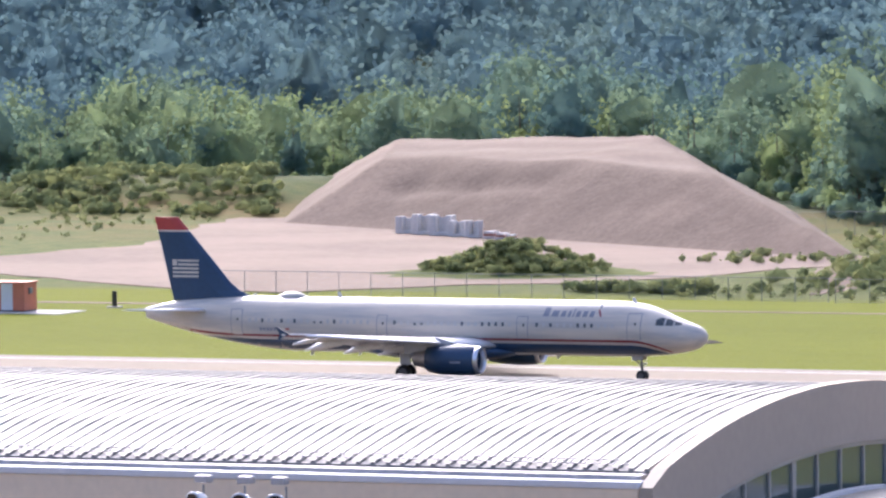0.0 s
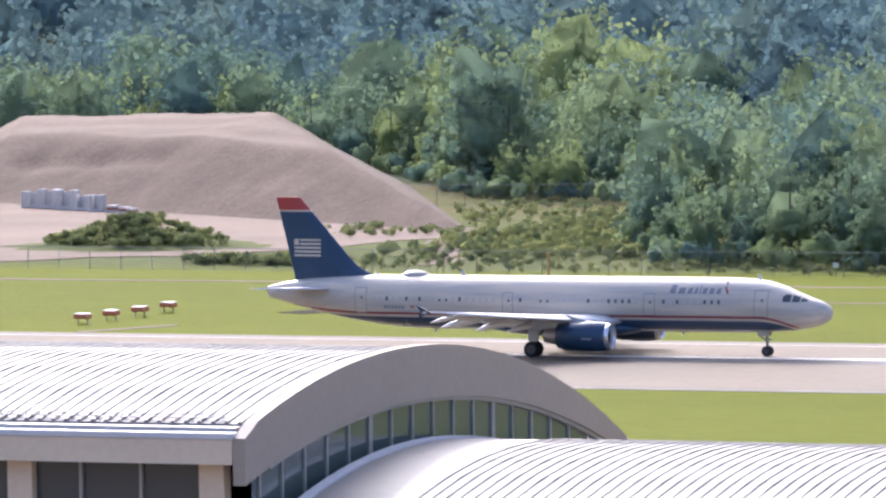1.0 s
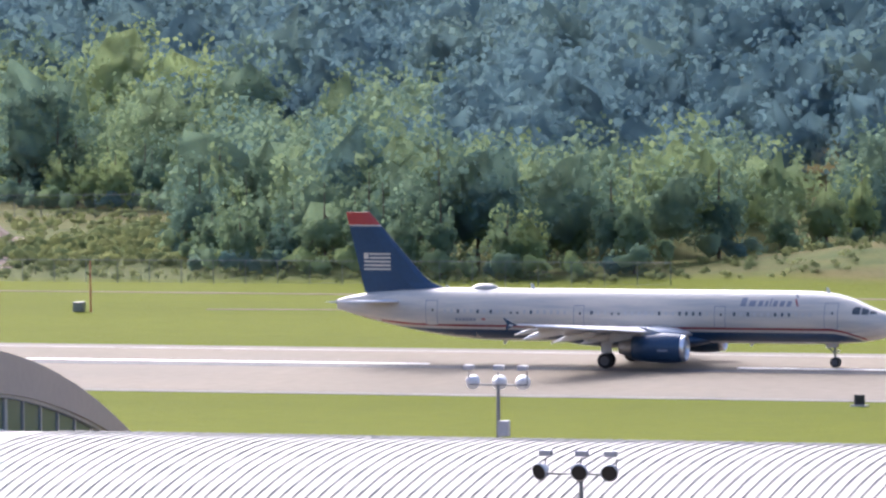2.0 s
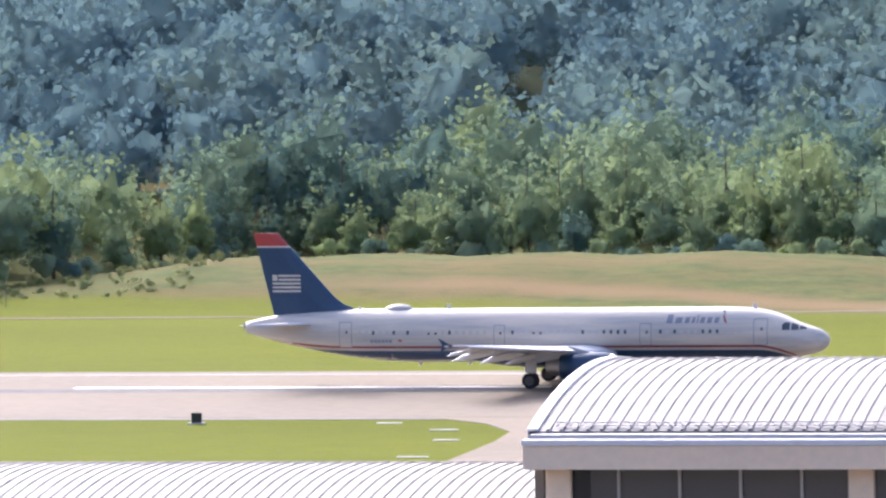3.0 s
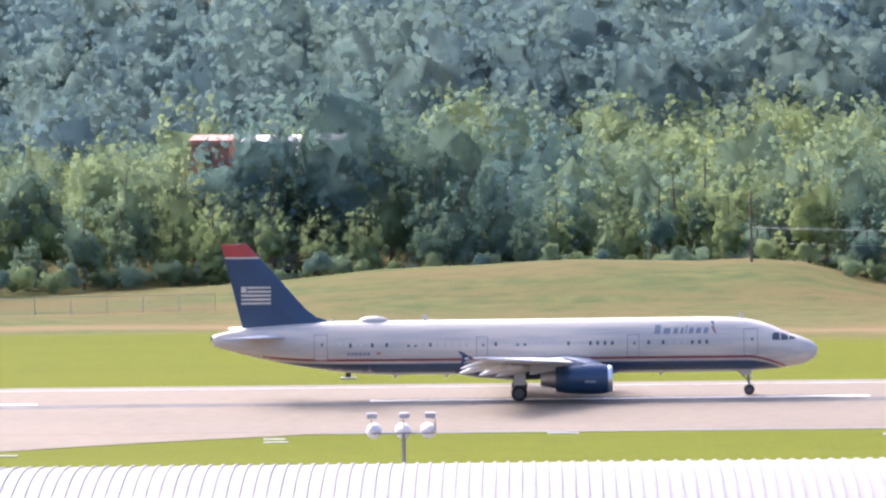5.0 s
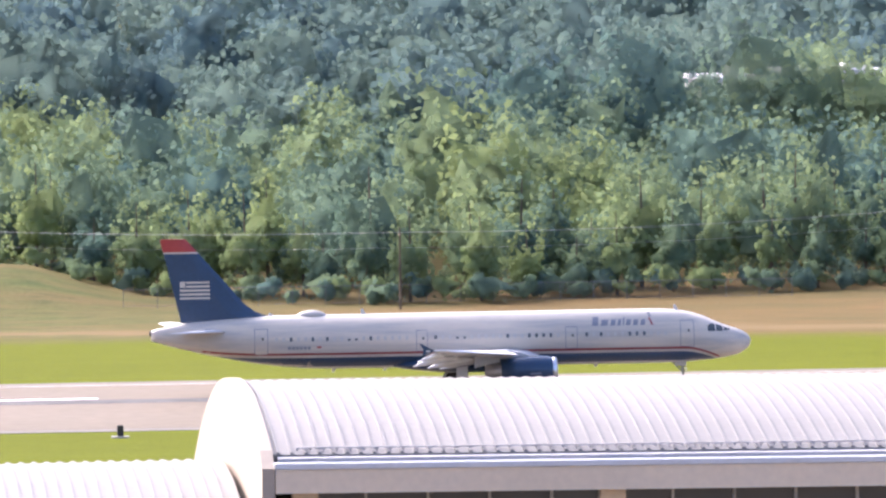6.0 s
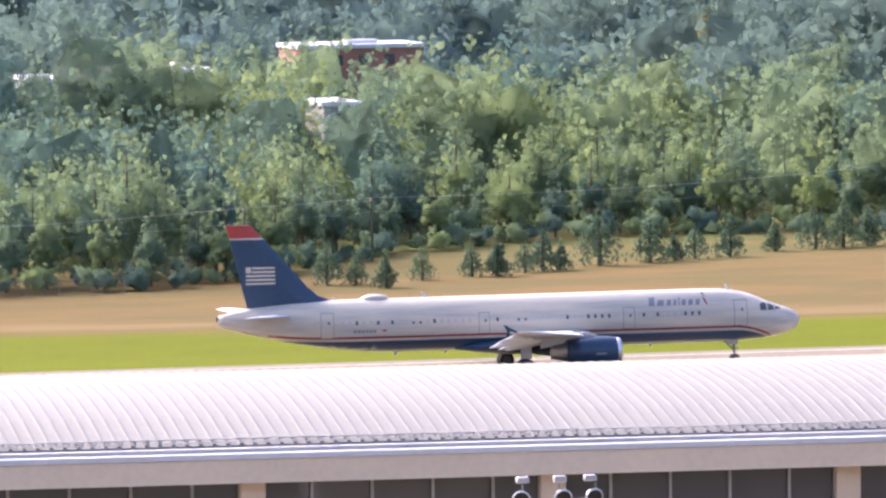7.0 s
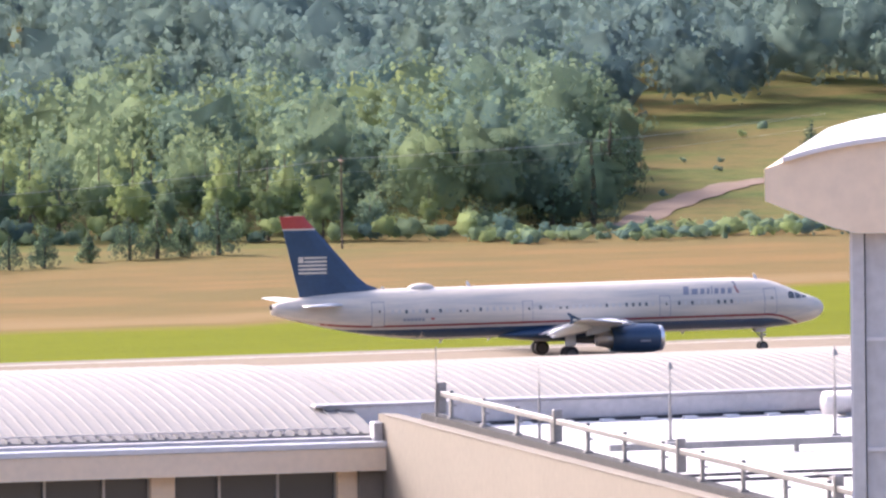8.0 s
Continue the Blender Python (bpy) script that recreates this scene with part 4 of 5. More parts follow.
def shed():
    t = thing("equipment_shelter", "white and faded red painted metal equipment shelter on pad", "shed", at=(-295.0, 588.5, 0.06))
    for i in range(4):
        part("wall_panel", boxed(-2.2 + i * 1.1, -1.1 + i * 1.1 - 0.01, -1.2, 1.2, 0.1, 2.4, 0.01), ORANGE if i % 2 else TRIM, t, "faded red panel" if i % 2 else "white panel")
    part("roof", boxed(-2.3, 2.3, -1.3, 1.3, 2.4, 2.52, 0.02), ORANGE, t, "faded red flat roof")
    part("base_frame", boxed(-2.15, 2.15, -1.15, 1.15, 0.0, 0.1), DARK, t)
    part("vent", boxed(-1.9, -1.5, -1.25, -1.2, 1.3, 1.5), DARK, t)
    part("meter_box", boxed(2.2, 2.35, -0.4, 0.2, 1.5, 2.0, 0.02), STEEL, t)


def papi(x, y):
    t = thing("approach_light_box", "orange approach light box on short legs in grass", "runway light", "row of approach lights", at=(x, y, 0))
    part("housing", boxed(-0.55, 0.55, -0.6, 0.6, 0.42, 0.78, 0.04), ORANGE, t)
    part("top_cover", boxed(-0.5, 0.5, -0.55, 0.55, 0.78, 0.84, 0.02), TRIM, t, "white top cover")
    for sx in (-0.4, 0.4):
        bm = bmesh.new()
        tube(bm, (sx, 0, 0), (sx, 0, 0.44), 0.05, 0.05, 6)
        part("leg", bm, STEEL, t)


def marker_post(x, y, h, w=0.3):
    t = thing("marker_post", "dark marker post on a small concrete footing", "marker", "marker posts beside the runway", at=(x, y, 0))
    part("post", boxed(-w / 2, w / 2, -0.06, 0.06, 0.1, h, 0.02), DARK, t)
    part("footing", boxed(-0.6, 0.6, -0.4, 0.4, -0.1, 0.1, 0.02), CONCRETE, t)


def mast(x, y):
    t = thing("marker_mast", "rusty orange mast with a grey box at its foot", "mast", at=(x, y, 0))
    bm = bmesh.new()
    tube(bm, (0, 0, -0.1), (0, 0, 4.4), 0.09, 0.06, 8)
    part("pole", bm, ORANGE, t, "rusty orange pole")
    part("control_box", boxed(-1.5, -0.6, -0.4, 0.4, 0.05, 0.85, 0.03), STEEL, t, "grey control box")


def barrier(x, y, w, h, d, kind_):
    t = thing("concrete_block", "pale precast concrete drainage block on dirt" if kind_ else "stack of pale concrete slabs and pallets on dirt", "concrete block", "precast blocks beside the heap", at=(x, y, 0.07))
    if kind_:
        part("base", boxed(-w / 2, w / 2, -d / 2, d / 2, 0, h * 0.16, 0.03), PRECAST, t)
        part("upright", boxed(-w / 2, -w / 2 + w * 0.28, -d / 2 + 0.1, d / 2 - 0.1, h * 0.16, h, 0.03), PRECAST, t)
        part("upright", boxed(w / 2 - w * 0.28, w / 2, -d / 2 + 0.1, d / 2 - 0.1, h * 0.16, h, 0.03), PRECAST, t)
        part("back_wall", boxed(-w / 2 + w * 0.28, w / 2 - w * 0.28, d / 2 - 0.35, d / 2 - 0.15, h * 0.16, h * 0.9, 0.02), PRECAST, t)
    else:
        for k in range(3):
            part("slab", boxed(-w / 2 + 0.1 * k, w / 2 - 0.06 * k, -d / 2, d / 2, h * k / 3, h * (k + 0.85) / 3, 0.02), BRICK if k == 1 else PRECAST, t)


shed()
for x, y in ((-235.2, 546.8), (-234.6, 551.2), (-234.2, 556.2), (-234.0, 561.8)):
    papi(x, y)
for x, y, h, w in ((24.4, 483.9, 0.85, 0.42), (-14.2, 543.6, 1.3, 0.4), (-116.4, 485.6, 0.8, 0.75), (-288.5, 596, 1.4, 0.4)):
    marker_post(x, y, h, w)
mast(-205.8, 575.5)
for x, y, w, h, k in ((-303, 696, 2.1, 1.5, 1), (-300.4, 695, 2.0, 1.8, 1), (-297.6, 694.5, 2.2, 1.8, 1), (-295, 694, 1.6, 1.4, 1), (-292.6, 693, 1.3, 1.5, 1), (-290, 691.5, 1.2, 0.7, 0), (-288.3, 691, 1.0, 0.6, 0), (-287, 690.6, 0.8, 0.5, 0)):
    barrier(x - 13, 678.5 - 0.675 * (x - 13 + 251.5), w * 1.15, h * 1.15, 1.4, k)
for x, y, w in ((-102.6, 485.9, 1.8), (-97.5, 479.9, 2.0), (-95.6, 471.2, 1.8), (-95.1, 457.6, 2.1), (-35.2, 473.5, 1.3), (-17.8, 485.4, 1.5), (-17.6, 482.7, 1.7), (2.0, 488, 2.2)):
    o = part("drain_cover", boxed(x - w / 2, x + w / 2, y - 0.35, y + 0.35, -0.1, 0.05, 0.01), CONCRETE)
    tagged(o, "flat pale concrete drain cover in the grass", "drain cover", "drain covers beside the runway")
for x, y, z, w, h in ((-61.9, 624.2, 0.55, 1.1, 0.9), (-58.9, 624.2, 0.7, 0.4, 0.4), (-57.2, 624.2, 0.45, 0.7, 0.6), (-54.6, 624.3, 0.6, 0.6, 0.6), (-193.5, 615.8, 0.9, 0.5, 0.45)):
    t = thing("fence_sign", "small blank white sign fixed before the fence", "sign", "signs along the fence", at=(x, y, 0))
    part("board", boxed(-w / 2, w / 2, -0.03, 0.0, z, z + h, 0.01), TRIM, t)
    part("post", boxed(-0.03, 0.03, 0.0, 0.05, -0.1, z + h * 0.9), STEEL, t)


def floodlight(x, y, z, facing):
    """A pole with three round floodlights on a bent arm, each with a ballast box above."""
    t = thing("floodlight_pole", "grey pole with three round floodlights and ballast boxes", "floodlight", "apron floodlights", at=(x, y, 0))
    bm = bmesh.new()
    tube(bm, (0, 0, BASE), (0, 0, z - 0.1), 0.11, 0.05, 10)
    part("pole", bm, STEEL, t)
    bm = bmesh.new()
    tube(bm, (-0.85, 0, z - 0.12), (0.85, 0, z - 0.12), 0.025, 0.025, 6)
    tube(bm, (-0.85, 0, z - 0.12), (-0.85, 0, z + 0.25), 0.02, 0.02, 6)
    tube(bm, (0.85, 0, z - 0.12), (0.85, 0, z + 0.25), 0.02, 0.02, 6)
    tube(bm, (0, 0, z - 0.12), (0, 0, z + 0.25), 0.03, 0.02, 6)
    part("arm", bm, STEEL, t)
    for i, dx in enumerate((-0.85, 0.02, 0.72)):
        yaw = facing + (-24, 0, 6)[i]
        d = Vector((SIN(radians(yaw)), -COS(radians(yaw)), -0.28)).normalized()
        c = Vector((dx, 0, z))
        bm = bmesh.new()
        prof = [(0.26, 0.21), (0.24, 0.215), (0.12, 0.16), (0.0, 0.1), (-0.06, 0.04)]
        m = d.to_track_quat("Z", "Y").to_matrix()
        loft(bm, [[c + m @ Vector((r * SIN(2 * math.pi * k / 20), r * COS(2 * math.pi * k / 20), a)) for k in range(20)] for a, r in prof])
        lamp = part("lamp_head", bm, TRIM, t, "white round lamp housing", True)
        bm = bmesh.new()
        tube(bm, c + d * 0.245, c + d * 0.268, 0.19, 0.185, 20)
        part("lens", bm, LENS, lamp, "dark lamp glass")
        part("ballast_box", boxed(dx - 0.14, dx + 0.14, -0.12, 0.14, z + 0.29, z + 0.43, 0.02), GUTTER, t, "grey ballast box")
    if abs(facing) > 90:
        part("junction_box", boxed(0.02, 0.32, -0.16, 0.1, z - 1.55, z - 1.12, 0.02), GUTTER, t, "grey junction box")
    return t


for x, y, z, f in ((-72.7, 158, 24.66, 0), (-44.5, 158, 24.42, 0), (-16.6, 158, 24.42, 10), (33.0, 158, 24.0, 5), (-55.9, 190, 24.0, 190), (-3.5, 190, 23.68, 190)):
    floodlight(x, y, z, f)


# ---------------------------------------------------------------- flat roof, walkway rail and canopy
def flat_roof():
    t = thing("flat_roof_block", "beige terminal wing with white flat roof", "building")
    part("deck", boxed(48.3, 82, 60, 171.2, 24.05, 24.28), FLATROOF, t, "white membrane roof")
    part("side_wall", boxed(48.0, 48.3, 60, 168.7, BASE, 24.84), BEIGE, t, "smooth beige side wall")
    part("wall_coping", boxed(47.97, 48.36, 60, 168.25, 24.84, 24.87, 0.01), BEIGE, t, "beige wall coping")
    part("upstand", boxed(48.38, 48.75, 60, 166.2, 24.28, 25.02), TYRE, t, "dark roof upstand")
    part("corner_wall", boxed(47.4, 47.997, 168.35, 168.65, BASE, 23.8), BEIGE, t)
    part("corner_back", boxed(45.5, 47.997, 168.95, 169.15, BASE, 23.8), BEIGE, t)
    part("corner_pier", boxed(47.74, 47.98, 168.2, 168.6, 24.2, 24.66, 0.02), GUTTER, t, "grey metal corner box")
    part("parapet", boxed(47.2, 82, 171.0, 171.25, 24.28, 24.86, 0.03), GUTTER, t, "pale metal parapet")
    part("parapet_cap", boxed(47.0, 82, 170.9, 171.35, 24.86, 24.92, 0.01), GUTTER, t, "grey parapet cap")
    # solid dark strip stands in for the shadow line along the parapet's foot
    part("painted_shadow_strip", boxed(48.5, 82, 170.88, 170.99, 24.28, 24.36), DARK, t)
    for i in range(14):
        part("pipe_support", boxed(50 + i * 1.1, 50.35 + i * 1.1, 170.5, 170.8, 24.28, 24.34), TRIM, t)


def guard_rail():
    t = thing("guard_rail", "galvanised roof guard rail on bolted posts", "railing")
    bm = bmesh.new()
    box(bm, -0.04, 0.04, -0.05, 0.05, 0, 0.68)
    box(bm, -0.09, 0.09, -0.09, 0.09, 0, 0.05)
    box(bm, -0.03, 0.10, -0.12, 0.12, 0.30, 0.34)
    post = part("rail_post", bm, STEEL, t)
    post.matrix_basis = pose(48.56, 164.2, 25.02)
    y = 164.2
    for i in range(1, 16):
        y -= 2.72
        share(post, "rail_post", t, 48.56, y, 25.02)
    part("top_rail", boxed(48.48, 48.64, 108, 165.0, 25.5, 25.64, 0.02), STEEL, t, "wide flat top rail")
    for yy in (165.0, 155.6, 146.6, 136.4):
        part("bracket", boxed(48.44, 48.66, yy - 0.07, yy + 0.07, 25.1, 25.85, 0.02), STEEL, t)


def roof_rod(x, y, z0, z1, collar):
    t = thing("roof_rod", "thin grey lightning rod standing on the roof", "rod", "rods on the flat roof", at=(x, y, z0))
    bm = bmesh.new()
    tube(bm, (0, 0, 0), (0, 0, (z1 - z0) * 0.55), 0.05, 0.04, 8)
    tube(bm, (0, 0, (z1 - z0) * 0.55), (0, 0, z1 - z0), 0.02, 0.012, 6)
    part("rod", bm, STEEL, t)
    part("base", boxed(-0.12, 0.12, -0.12, 0.12, 0, 0.05, 0.01), STEEL, t)
    if collar:
        bm = bmesh.new()
        tube(bm, (0, 0, z1 - z0 - 0.25), (0, 0, z1 - z0 - 0.1), 0.09, 0.05, 10)
        part("beacon", bm, STEEL, t)


def roof_gear():
    t = thing("roof_beam", "long grey steel beam on posts over the flat roof", "beam")
    part("beam", boxed(51.2, 70, 159.9, 160.1, 24.44, 24.6), STEEL, t)
    for x in (55.9, 62, 68):
        bm = bmesh.new()
        tube(bm, (x, 160, 24.28), (x, 160, 24.46), 0.07, 0.07, 8)
        part("post", bm, STEEL, t)
    t = thing("roof_pipe", "thin grey conduit pipe on low blocks across the roof", "pipe")
    for y, z in ((153.2, 24.42), (152.4, 24.36)):
        bm = bmesh.new()
        tube(bm, (49, y, z), (70, y, z), 0.04, 0.04, 8)
        part("pipe", bm, DARK, t)
    for x in (50, 54, 58, 62, 66):
        part("block", boxed(x, x + 0.2, 152.2, 153.4, 24.28, 24.36), CONCRETE, t)
    t = thing("roof_duct", "white round roof duct beside the parapet", "duct")
    bm = bmesh.new()
    tube(bm, (60.0, 169.6, 24.62), (66, 169.6, 24.62), 0.3, 0.3, 20)
    part("duct", bm, GUTTER, t, "", True)
    for x in (60.5, 63, 65.5):
        part("saddle", boxed(x, x + 0.15, 169.35, 169.85, 24.28, 24.4), STEEL, t)


def canopy():
    """A lens-shaped roof edge on a metal-clad column, taller than the rest. Its own frame runs square to the facade of that block."""
    t = thing("tower_canopy", "tall beige roof canopy on a metal-clad column", "building", at=(37.95, 110, 0), rz=-23)
    bm = bmesh.new()

    def top(x):
        return 33.32 + 0.62 * (1 - math.exp(-x / 1.5))

    def low(x):
        return max(32.32, 32.86 - x * 0.40)
    xs = [0, 0.08, 0.3, 0.7, 1.1, 1.5, 2.2, 3.5, 6, 10, 16]
    loft(bm, [[(x, -0.3, low(x)), (x, 12, low(x)), (x, 12, top(x) + 0.06), (x, -0.3, top(x) + 0.06)] for x in xs])
    part("roof_edge", bm, FASCIA, t, "smooth beige curved roof edge")
    bm = bmesh.new()
    loft(bm, [[(x, -0.4, top(x) + 0.06), (x, 12, top(x) + 0.06), (x, 12, top(x) + 0.14), (x, -0.4, top(x) + 0.14)] for x in xs[2:]])
    part("roof_lip", bm, TRIM, t, "white metal roof lip")
    part("corner_trim", boxed(1.36, 1.40, 0.0, 0.4, BASE, 32.4), TRIM, t)
    part("corner_post", boxed(1.40, 1.59, 0.0, 0.4, BASE, 32.4), CLADDING, t, "grey metal corner post")
    part("dark_reveal", boxed(1.59, 1.61, 0.1, 0.4, BASE, 32.4), DARK, t)
    pane = part("wall_panel", boxed(1.61, 12, 0.08, 0.3, 0, 1.75), CLADDING, t)
    rail = part("transom", boxed(1.61, 12, 0.04, 0.3, -0.06, 0), TRIM, t)
    pane.matrix_basis = pose(0, 0, 30.6)
    rail.matrix_basis = pose(0, 0, 30.6)
    for i in range(1, 13):
        share(pane, "wall_panel", t, 0, 0, 30.6 - 1.81 * i)
        share(rail, "transom", t, 0, 0, 30.6 - 1.81 * i)
    part("rear_block", boxed(1.7, 14, 0.4, 10, BASE, 32.4), BEIGE, t)


flat_roof()
guard_rail()
for x, y, z1, c in ((48.42, 165, 26.7, 0), (50.9, 164.6, 26.25, 0), (54.05, 164, 26.3, 1), (58.3, 164, 26.5, 1)):
    roof_rod(x, y, 24.28, z1, c)
roof_gear()
canopy()


for ob in list(scene.objects):
    if not ob.parent and ob.name.split(".")[0] in ("terminal_bay", "connecting_bay", "end_pier", "floodlight_pole", "flat_roof_block", "guard_rail", "roof_rod", "roof_beam", "roof_pipe", "roof_duct", "tower_canopy"):
        ob.matrix_basis = SITE @ ob.matrix_basis


# ---------------------------------------------------------------- beyond the fence
def far_building(x0, x1, y, z_top, wall_mat, label, penthouses=(), roof_mat=None):
    z0 = ground_z((x0 + x1) / 2, y) - 0.5
    t = thing("far_building", label, "building", at=(0, 0, 0))
    part("wall", boxed(x0, x1, y, y + 14, z0, z_top - 0.5), wall_mat, t)
    part("roof", boxed(x0 - 0.3, x1 + 0.3, y - 0.3, y + 14.3, z_top - 0.5, z_top, 0.05), roof_mat or TRIM, t, "white flat roof edge")
    n = int((x1 - x0) / 3)
    if n:
        w = part("window", boxed(-0.6, 0.6, y - 0.06, y - 0.02, z_top - 2.4, z_top - 1.2), GLASS, t)
        w.matrix_basis = pose(x0 + 1.5, 0, 0)
        for i in range(1, n):
            share(w, "window", t, x0 + 1.5 + i * 3)
    for a, b, h in penthouses:
        part("roof_unit", boxed(a, b, y + 3, y + 6, z_top, z_top + h, 0.03), TRIM, t, "white rooftop unit")


far_building(101.8, 108.8, 762, 15.7, TRIM, "low white building half hidden in woods", ((105.1, 106.6, 1.0),))
far_building(111, 121, 760.4, 16.4, CONCRETE, "long pale flat-roofed building half hidden in woods", ((112.7, 114.8, 0.5), (117.6, 119.4, 0.5)))
far_building(138, 152.3, 802, 17.5, BRICK, "red brick building with white roof edge in woods", ((144, 147.7, 0.45),))
far_building(129.3, 133, 736.6, 13.2, CONCRETE, "small pale house among trees")
far_building(-33.3, -29.6, 695.6, 12.8, BRICK, "red-walled building half hidden by trees", roof_mat=BRICK)
far_building(-28.1, -23.2, 695.6, 12.7, TRIM, "white building half hidden by trees")
far_building(-21.2, -18.6, 694.7, 12.8, CONCRETE, "pale gabled building half hidden by trees")


def power_line():
    spans = ((20, 648, 6.0), (56, 620, 6.7), (104, 635.5, 7.2), (122.4, 672, 6.05), (190, 680, 8.9), (250, 690, 12.5))
    for x, y, z in spans[:-1]:
        t = thing("utility_pole", "weathered wooden utility pole with a crossarm", "utility pole", "poles of the power line", at=(x, y, ground_z(x, y) - 0.1))
        bm = bmesh.new()
        tube(bm, (0, 0, 0), (0, 0, z + 0.55), 0.12, 0.08, 8)
        part("pole", bm, BARK, t)
        part("crossarm", boxed(-0.08, 0.08, -0.9, 0.9, z - 0.1, z + 0.05), BARK, t)
    for dz, dy in ((0.06, -0.8), (0.06, 0.8), (-1.3, 0)):
        cu = bpy.data.curves.new("wire", "CURVE")
        cu.dimensions, cu.bevel_depth, cu.bevel_resolution = "3D", 0.009 if dz > 0 else 0.007, 1
        pts = []
        for (xa, ya, za), (xb, yb, zb) in zip(spans, spans[1:]):
            sag = 0.00022 * (xb - xa) ** 2
            for k in range(10):
                f = k / 10
                pts.append((xa + (xb - xa) * f, ya + (yb - ya) * f + dy, za + (zb - za) * f - sag * 4 * f * (1 - f) + dz))
        sp = cu.splines.new("POLY")
        sp.points.add(len(pts) - 1)
        for q, p in zip(sp.points, pts):
            q.co = (*p, 1)
        cu.materials.append(WIRE)
        tagged(new("power_wire", cu), "thin sagging power line wire before woods", "wire", "wires of the power line")


power_line()


def dirt_road():
    path = [(226, 703), (231, 712), (238, 724), (246, 736), (254, 747), (262, 752), (275, 755)]
    bm = bmesh.new()
    rows = []
    for (x0, y0), (x1, y1) in zip(path, path[1:]):
        for k in range(6):
            f = k / 6
            x, y = x0 + (x1 - x0) * f, y0 + (y1 - y0) * f
            d = Vector((y1 - y0, x0 - x1)).normalized() * (2.0 + 0.3 * SIN(x))
            rows.append([bm.verts.new((x + s * d.x, y + s * d.y, ground_z(x + s * d.x, y + s * d.y) + 0.12)) for s in (-1, 0, 1)])
    for a, b in zip(rows, rows[1:]):
        for i in range(2):
            bm.faces.new((a[i], a[i + 1], b[i + 1], b[i]))
    tagged(part("dirt_road", bm, DIRT), "pale rutted dirt road climbing through a field", "road", kind="structure")


dirt_road()


# ---------------------------------------------------------------- airliner
# own frame: nose tip at x = 0, tail towards -x, wheels on z = 0
TOP = [(-45, 4.65), (-44.5, 4.76), (-43.5, 5.02), (-42, 5.3), (-39, 5.6), (-36, 5.73), (-8, 5.76), (-6.6, 5.74), (-5.4, 5.64), (-4.3, 5.42), (-3.4, 5.1), (-2.7, 4.78), (-2.2, 4.56), (-1.7, 4.4), (-1.2, 4.22), (-0.8, 4.08), (-0.45, 3.9), (-0.2, 3.7), (-0.06, 3.48), (0, 3.24)]
LOW = [(-45, 4.15), (-44.5, 4.0), (-43, 3.56), (-41, 3.05), (-39, 2.62), (-37, 2.25), (-35, 1.98), (-33, 1.8), (-31, 1.74), (-7, 1.74), (-5, 1.78), (-3.6, 1.87), (-2.4, 2.0), (-1.6, 2.14), (-1.0, 2.29), (-0.55, 2.48), (-0.2, 2.77), (-0.06, 3.0), (0, 3.24)]
WIDE = [(-45, 0.15), (-44.5, 0.28), (-42, 0.8), (-39, 1.28), (-36, 1.66), (-33, 1.9), (-30, 1.975), (-6.5, 1.975), (-5, 1.93), (-3.6, 1.8), (-2.4, 1.56), (-1.6, 1.32), (-1.0, 1.06), (-0.55, 0.78), (-0.2, 0.46), (-0.06, 0.24), (0, 0.0)]


def smooth_table(pts, x):
    return (table(pts, x - 0.35) + table(pts, x) * 2 + table(pts, min(0, x + 0.35))) / 4 if x < -1.6 else table(pts, x)


def hull_y(x, z):
    """Half width of the fuselage at height z."""
    t, l, w = smooth_table(TOP, x), smooth_table(LOW, x), smooth_table(WIDE, x)
    c, h = (t + l) / 2, max(1e-4, (t - l) / 2)
    u = min(1.0, abs(z - c) / h)
    return w * math.sqrt(max(0.0, 1 - u * u))


def skin_patch(outline, side, lift=0.012, sub=1):
    """A thin plate that follows the fuselage side within an outline given in x and z."""
    bm = bmesh.new()
    vs = []
    for x, z in outline:
        vs.append(bm.verts.new((x, side * (hull_y(x, z) + lift), z)))
    bm.faces.new(vs)
    if sub:
        bmesh.ops.triangulate(bm, faces=bm.faces)
    return bm


def skin_band(xs, lower, upper, side, lift=0.012, rows=4):
    bm = bmesh.new()
    grid = []
    for x in xs:
        a, b = lower(x), upper(x)
        t, l = smooth_table(TOP, x), smooth_table(LOW, x)
        a, b = max(a, l + 0.01), min(max(b, l + 0.012), t)
        grid.append([bm.verts.new((x, side * (hull_y(x, a + (b - a) * k / rows) + lift), a + (b - a) * k / rows)) for k in range(rows + 1)])
    for p, q in zip(grid, grid[1:]):
        for k in range(rows):
            bm.faces.new((p[k], q[k], q[k + 1], p[k + 1]))
    return bm


def skin_slant(x0, x1, z0, z1, lean, side, lift=0.012, rows=5):
    """A leaning bar painted on the fuselage side."""
    bm = bmesh.new()
    g = []
    for k in range(rows + 1):
        f = k / rows
        z = z0 + (z1 - z0) * f
        g.append([bm.verts.new((x + lean * f, side * (hull_y(x + lean * f, z) + lift), z)) for x in (x0, x1)])
    for a, b in zip(g, g[1:]):
        bm.faces.new((a[0], a[1], b[1], b[0]))
    return bm


def wing_section(x_le, chord, y, z, thick, drop=0.0):
    prof = [(0, 0), (0.03, 0.35), (0.12, 0.75), (0.35, 1.0), (0.65, 0.72), (1.0, 0.06), (1.0, -0.02), (0.65, -0.25), (0.35, -0.5), (0.12, -0.42), (0.03, -0.22)]
    return [(x_le - chord * a, y, z + thick * chord * b * 0.62 - drop * a * chord) for a, b in prof]


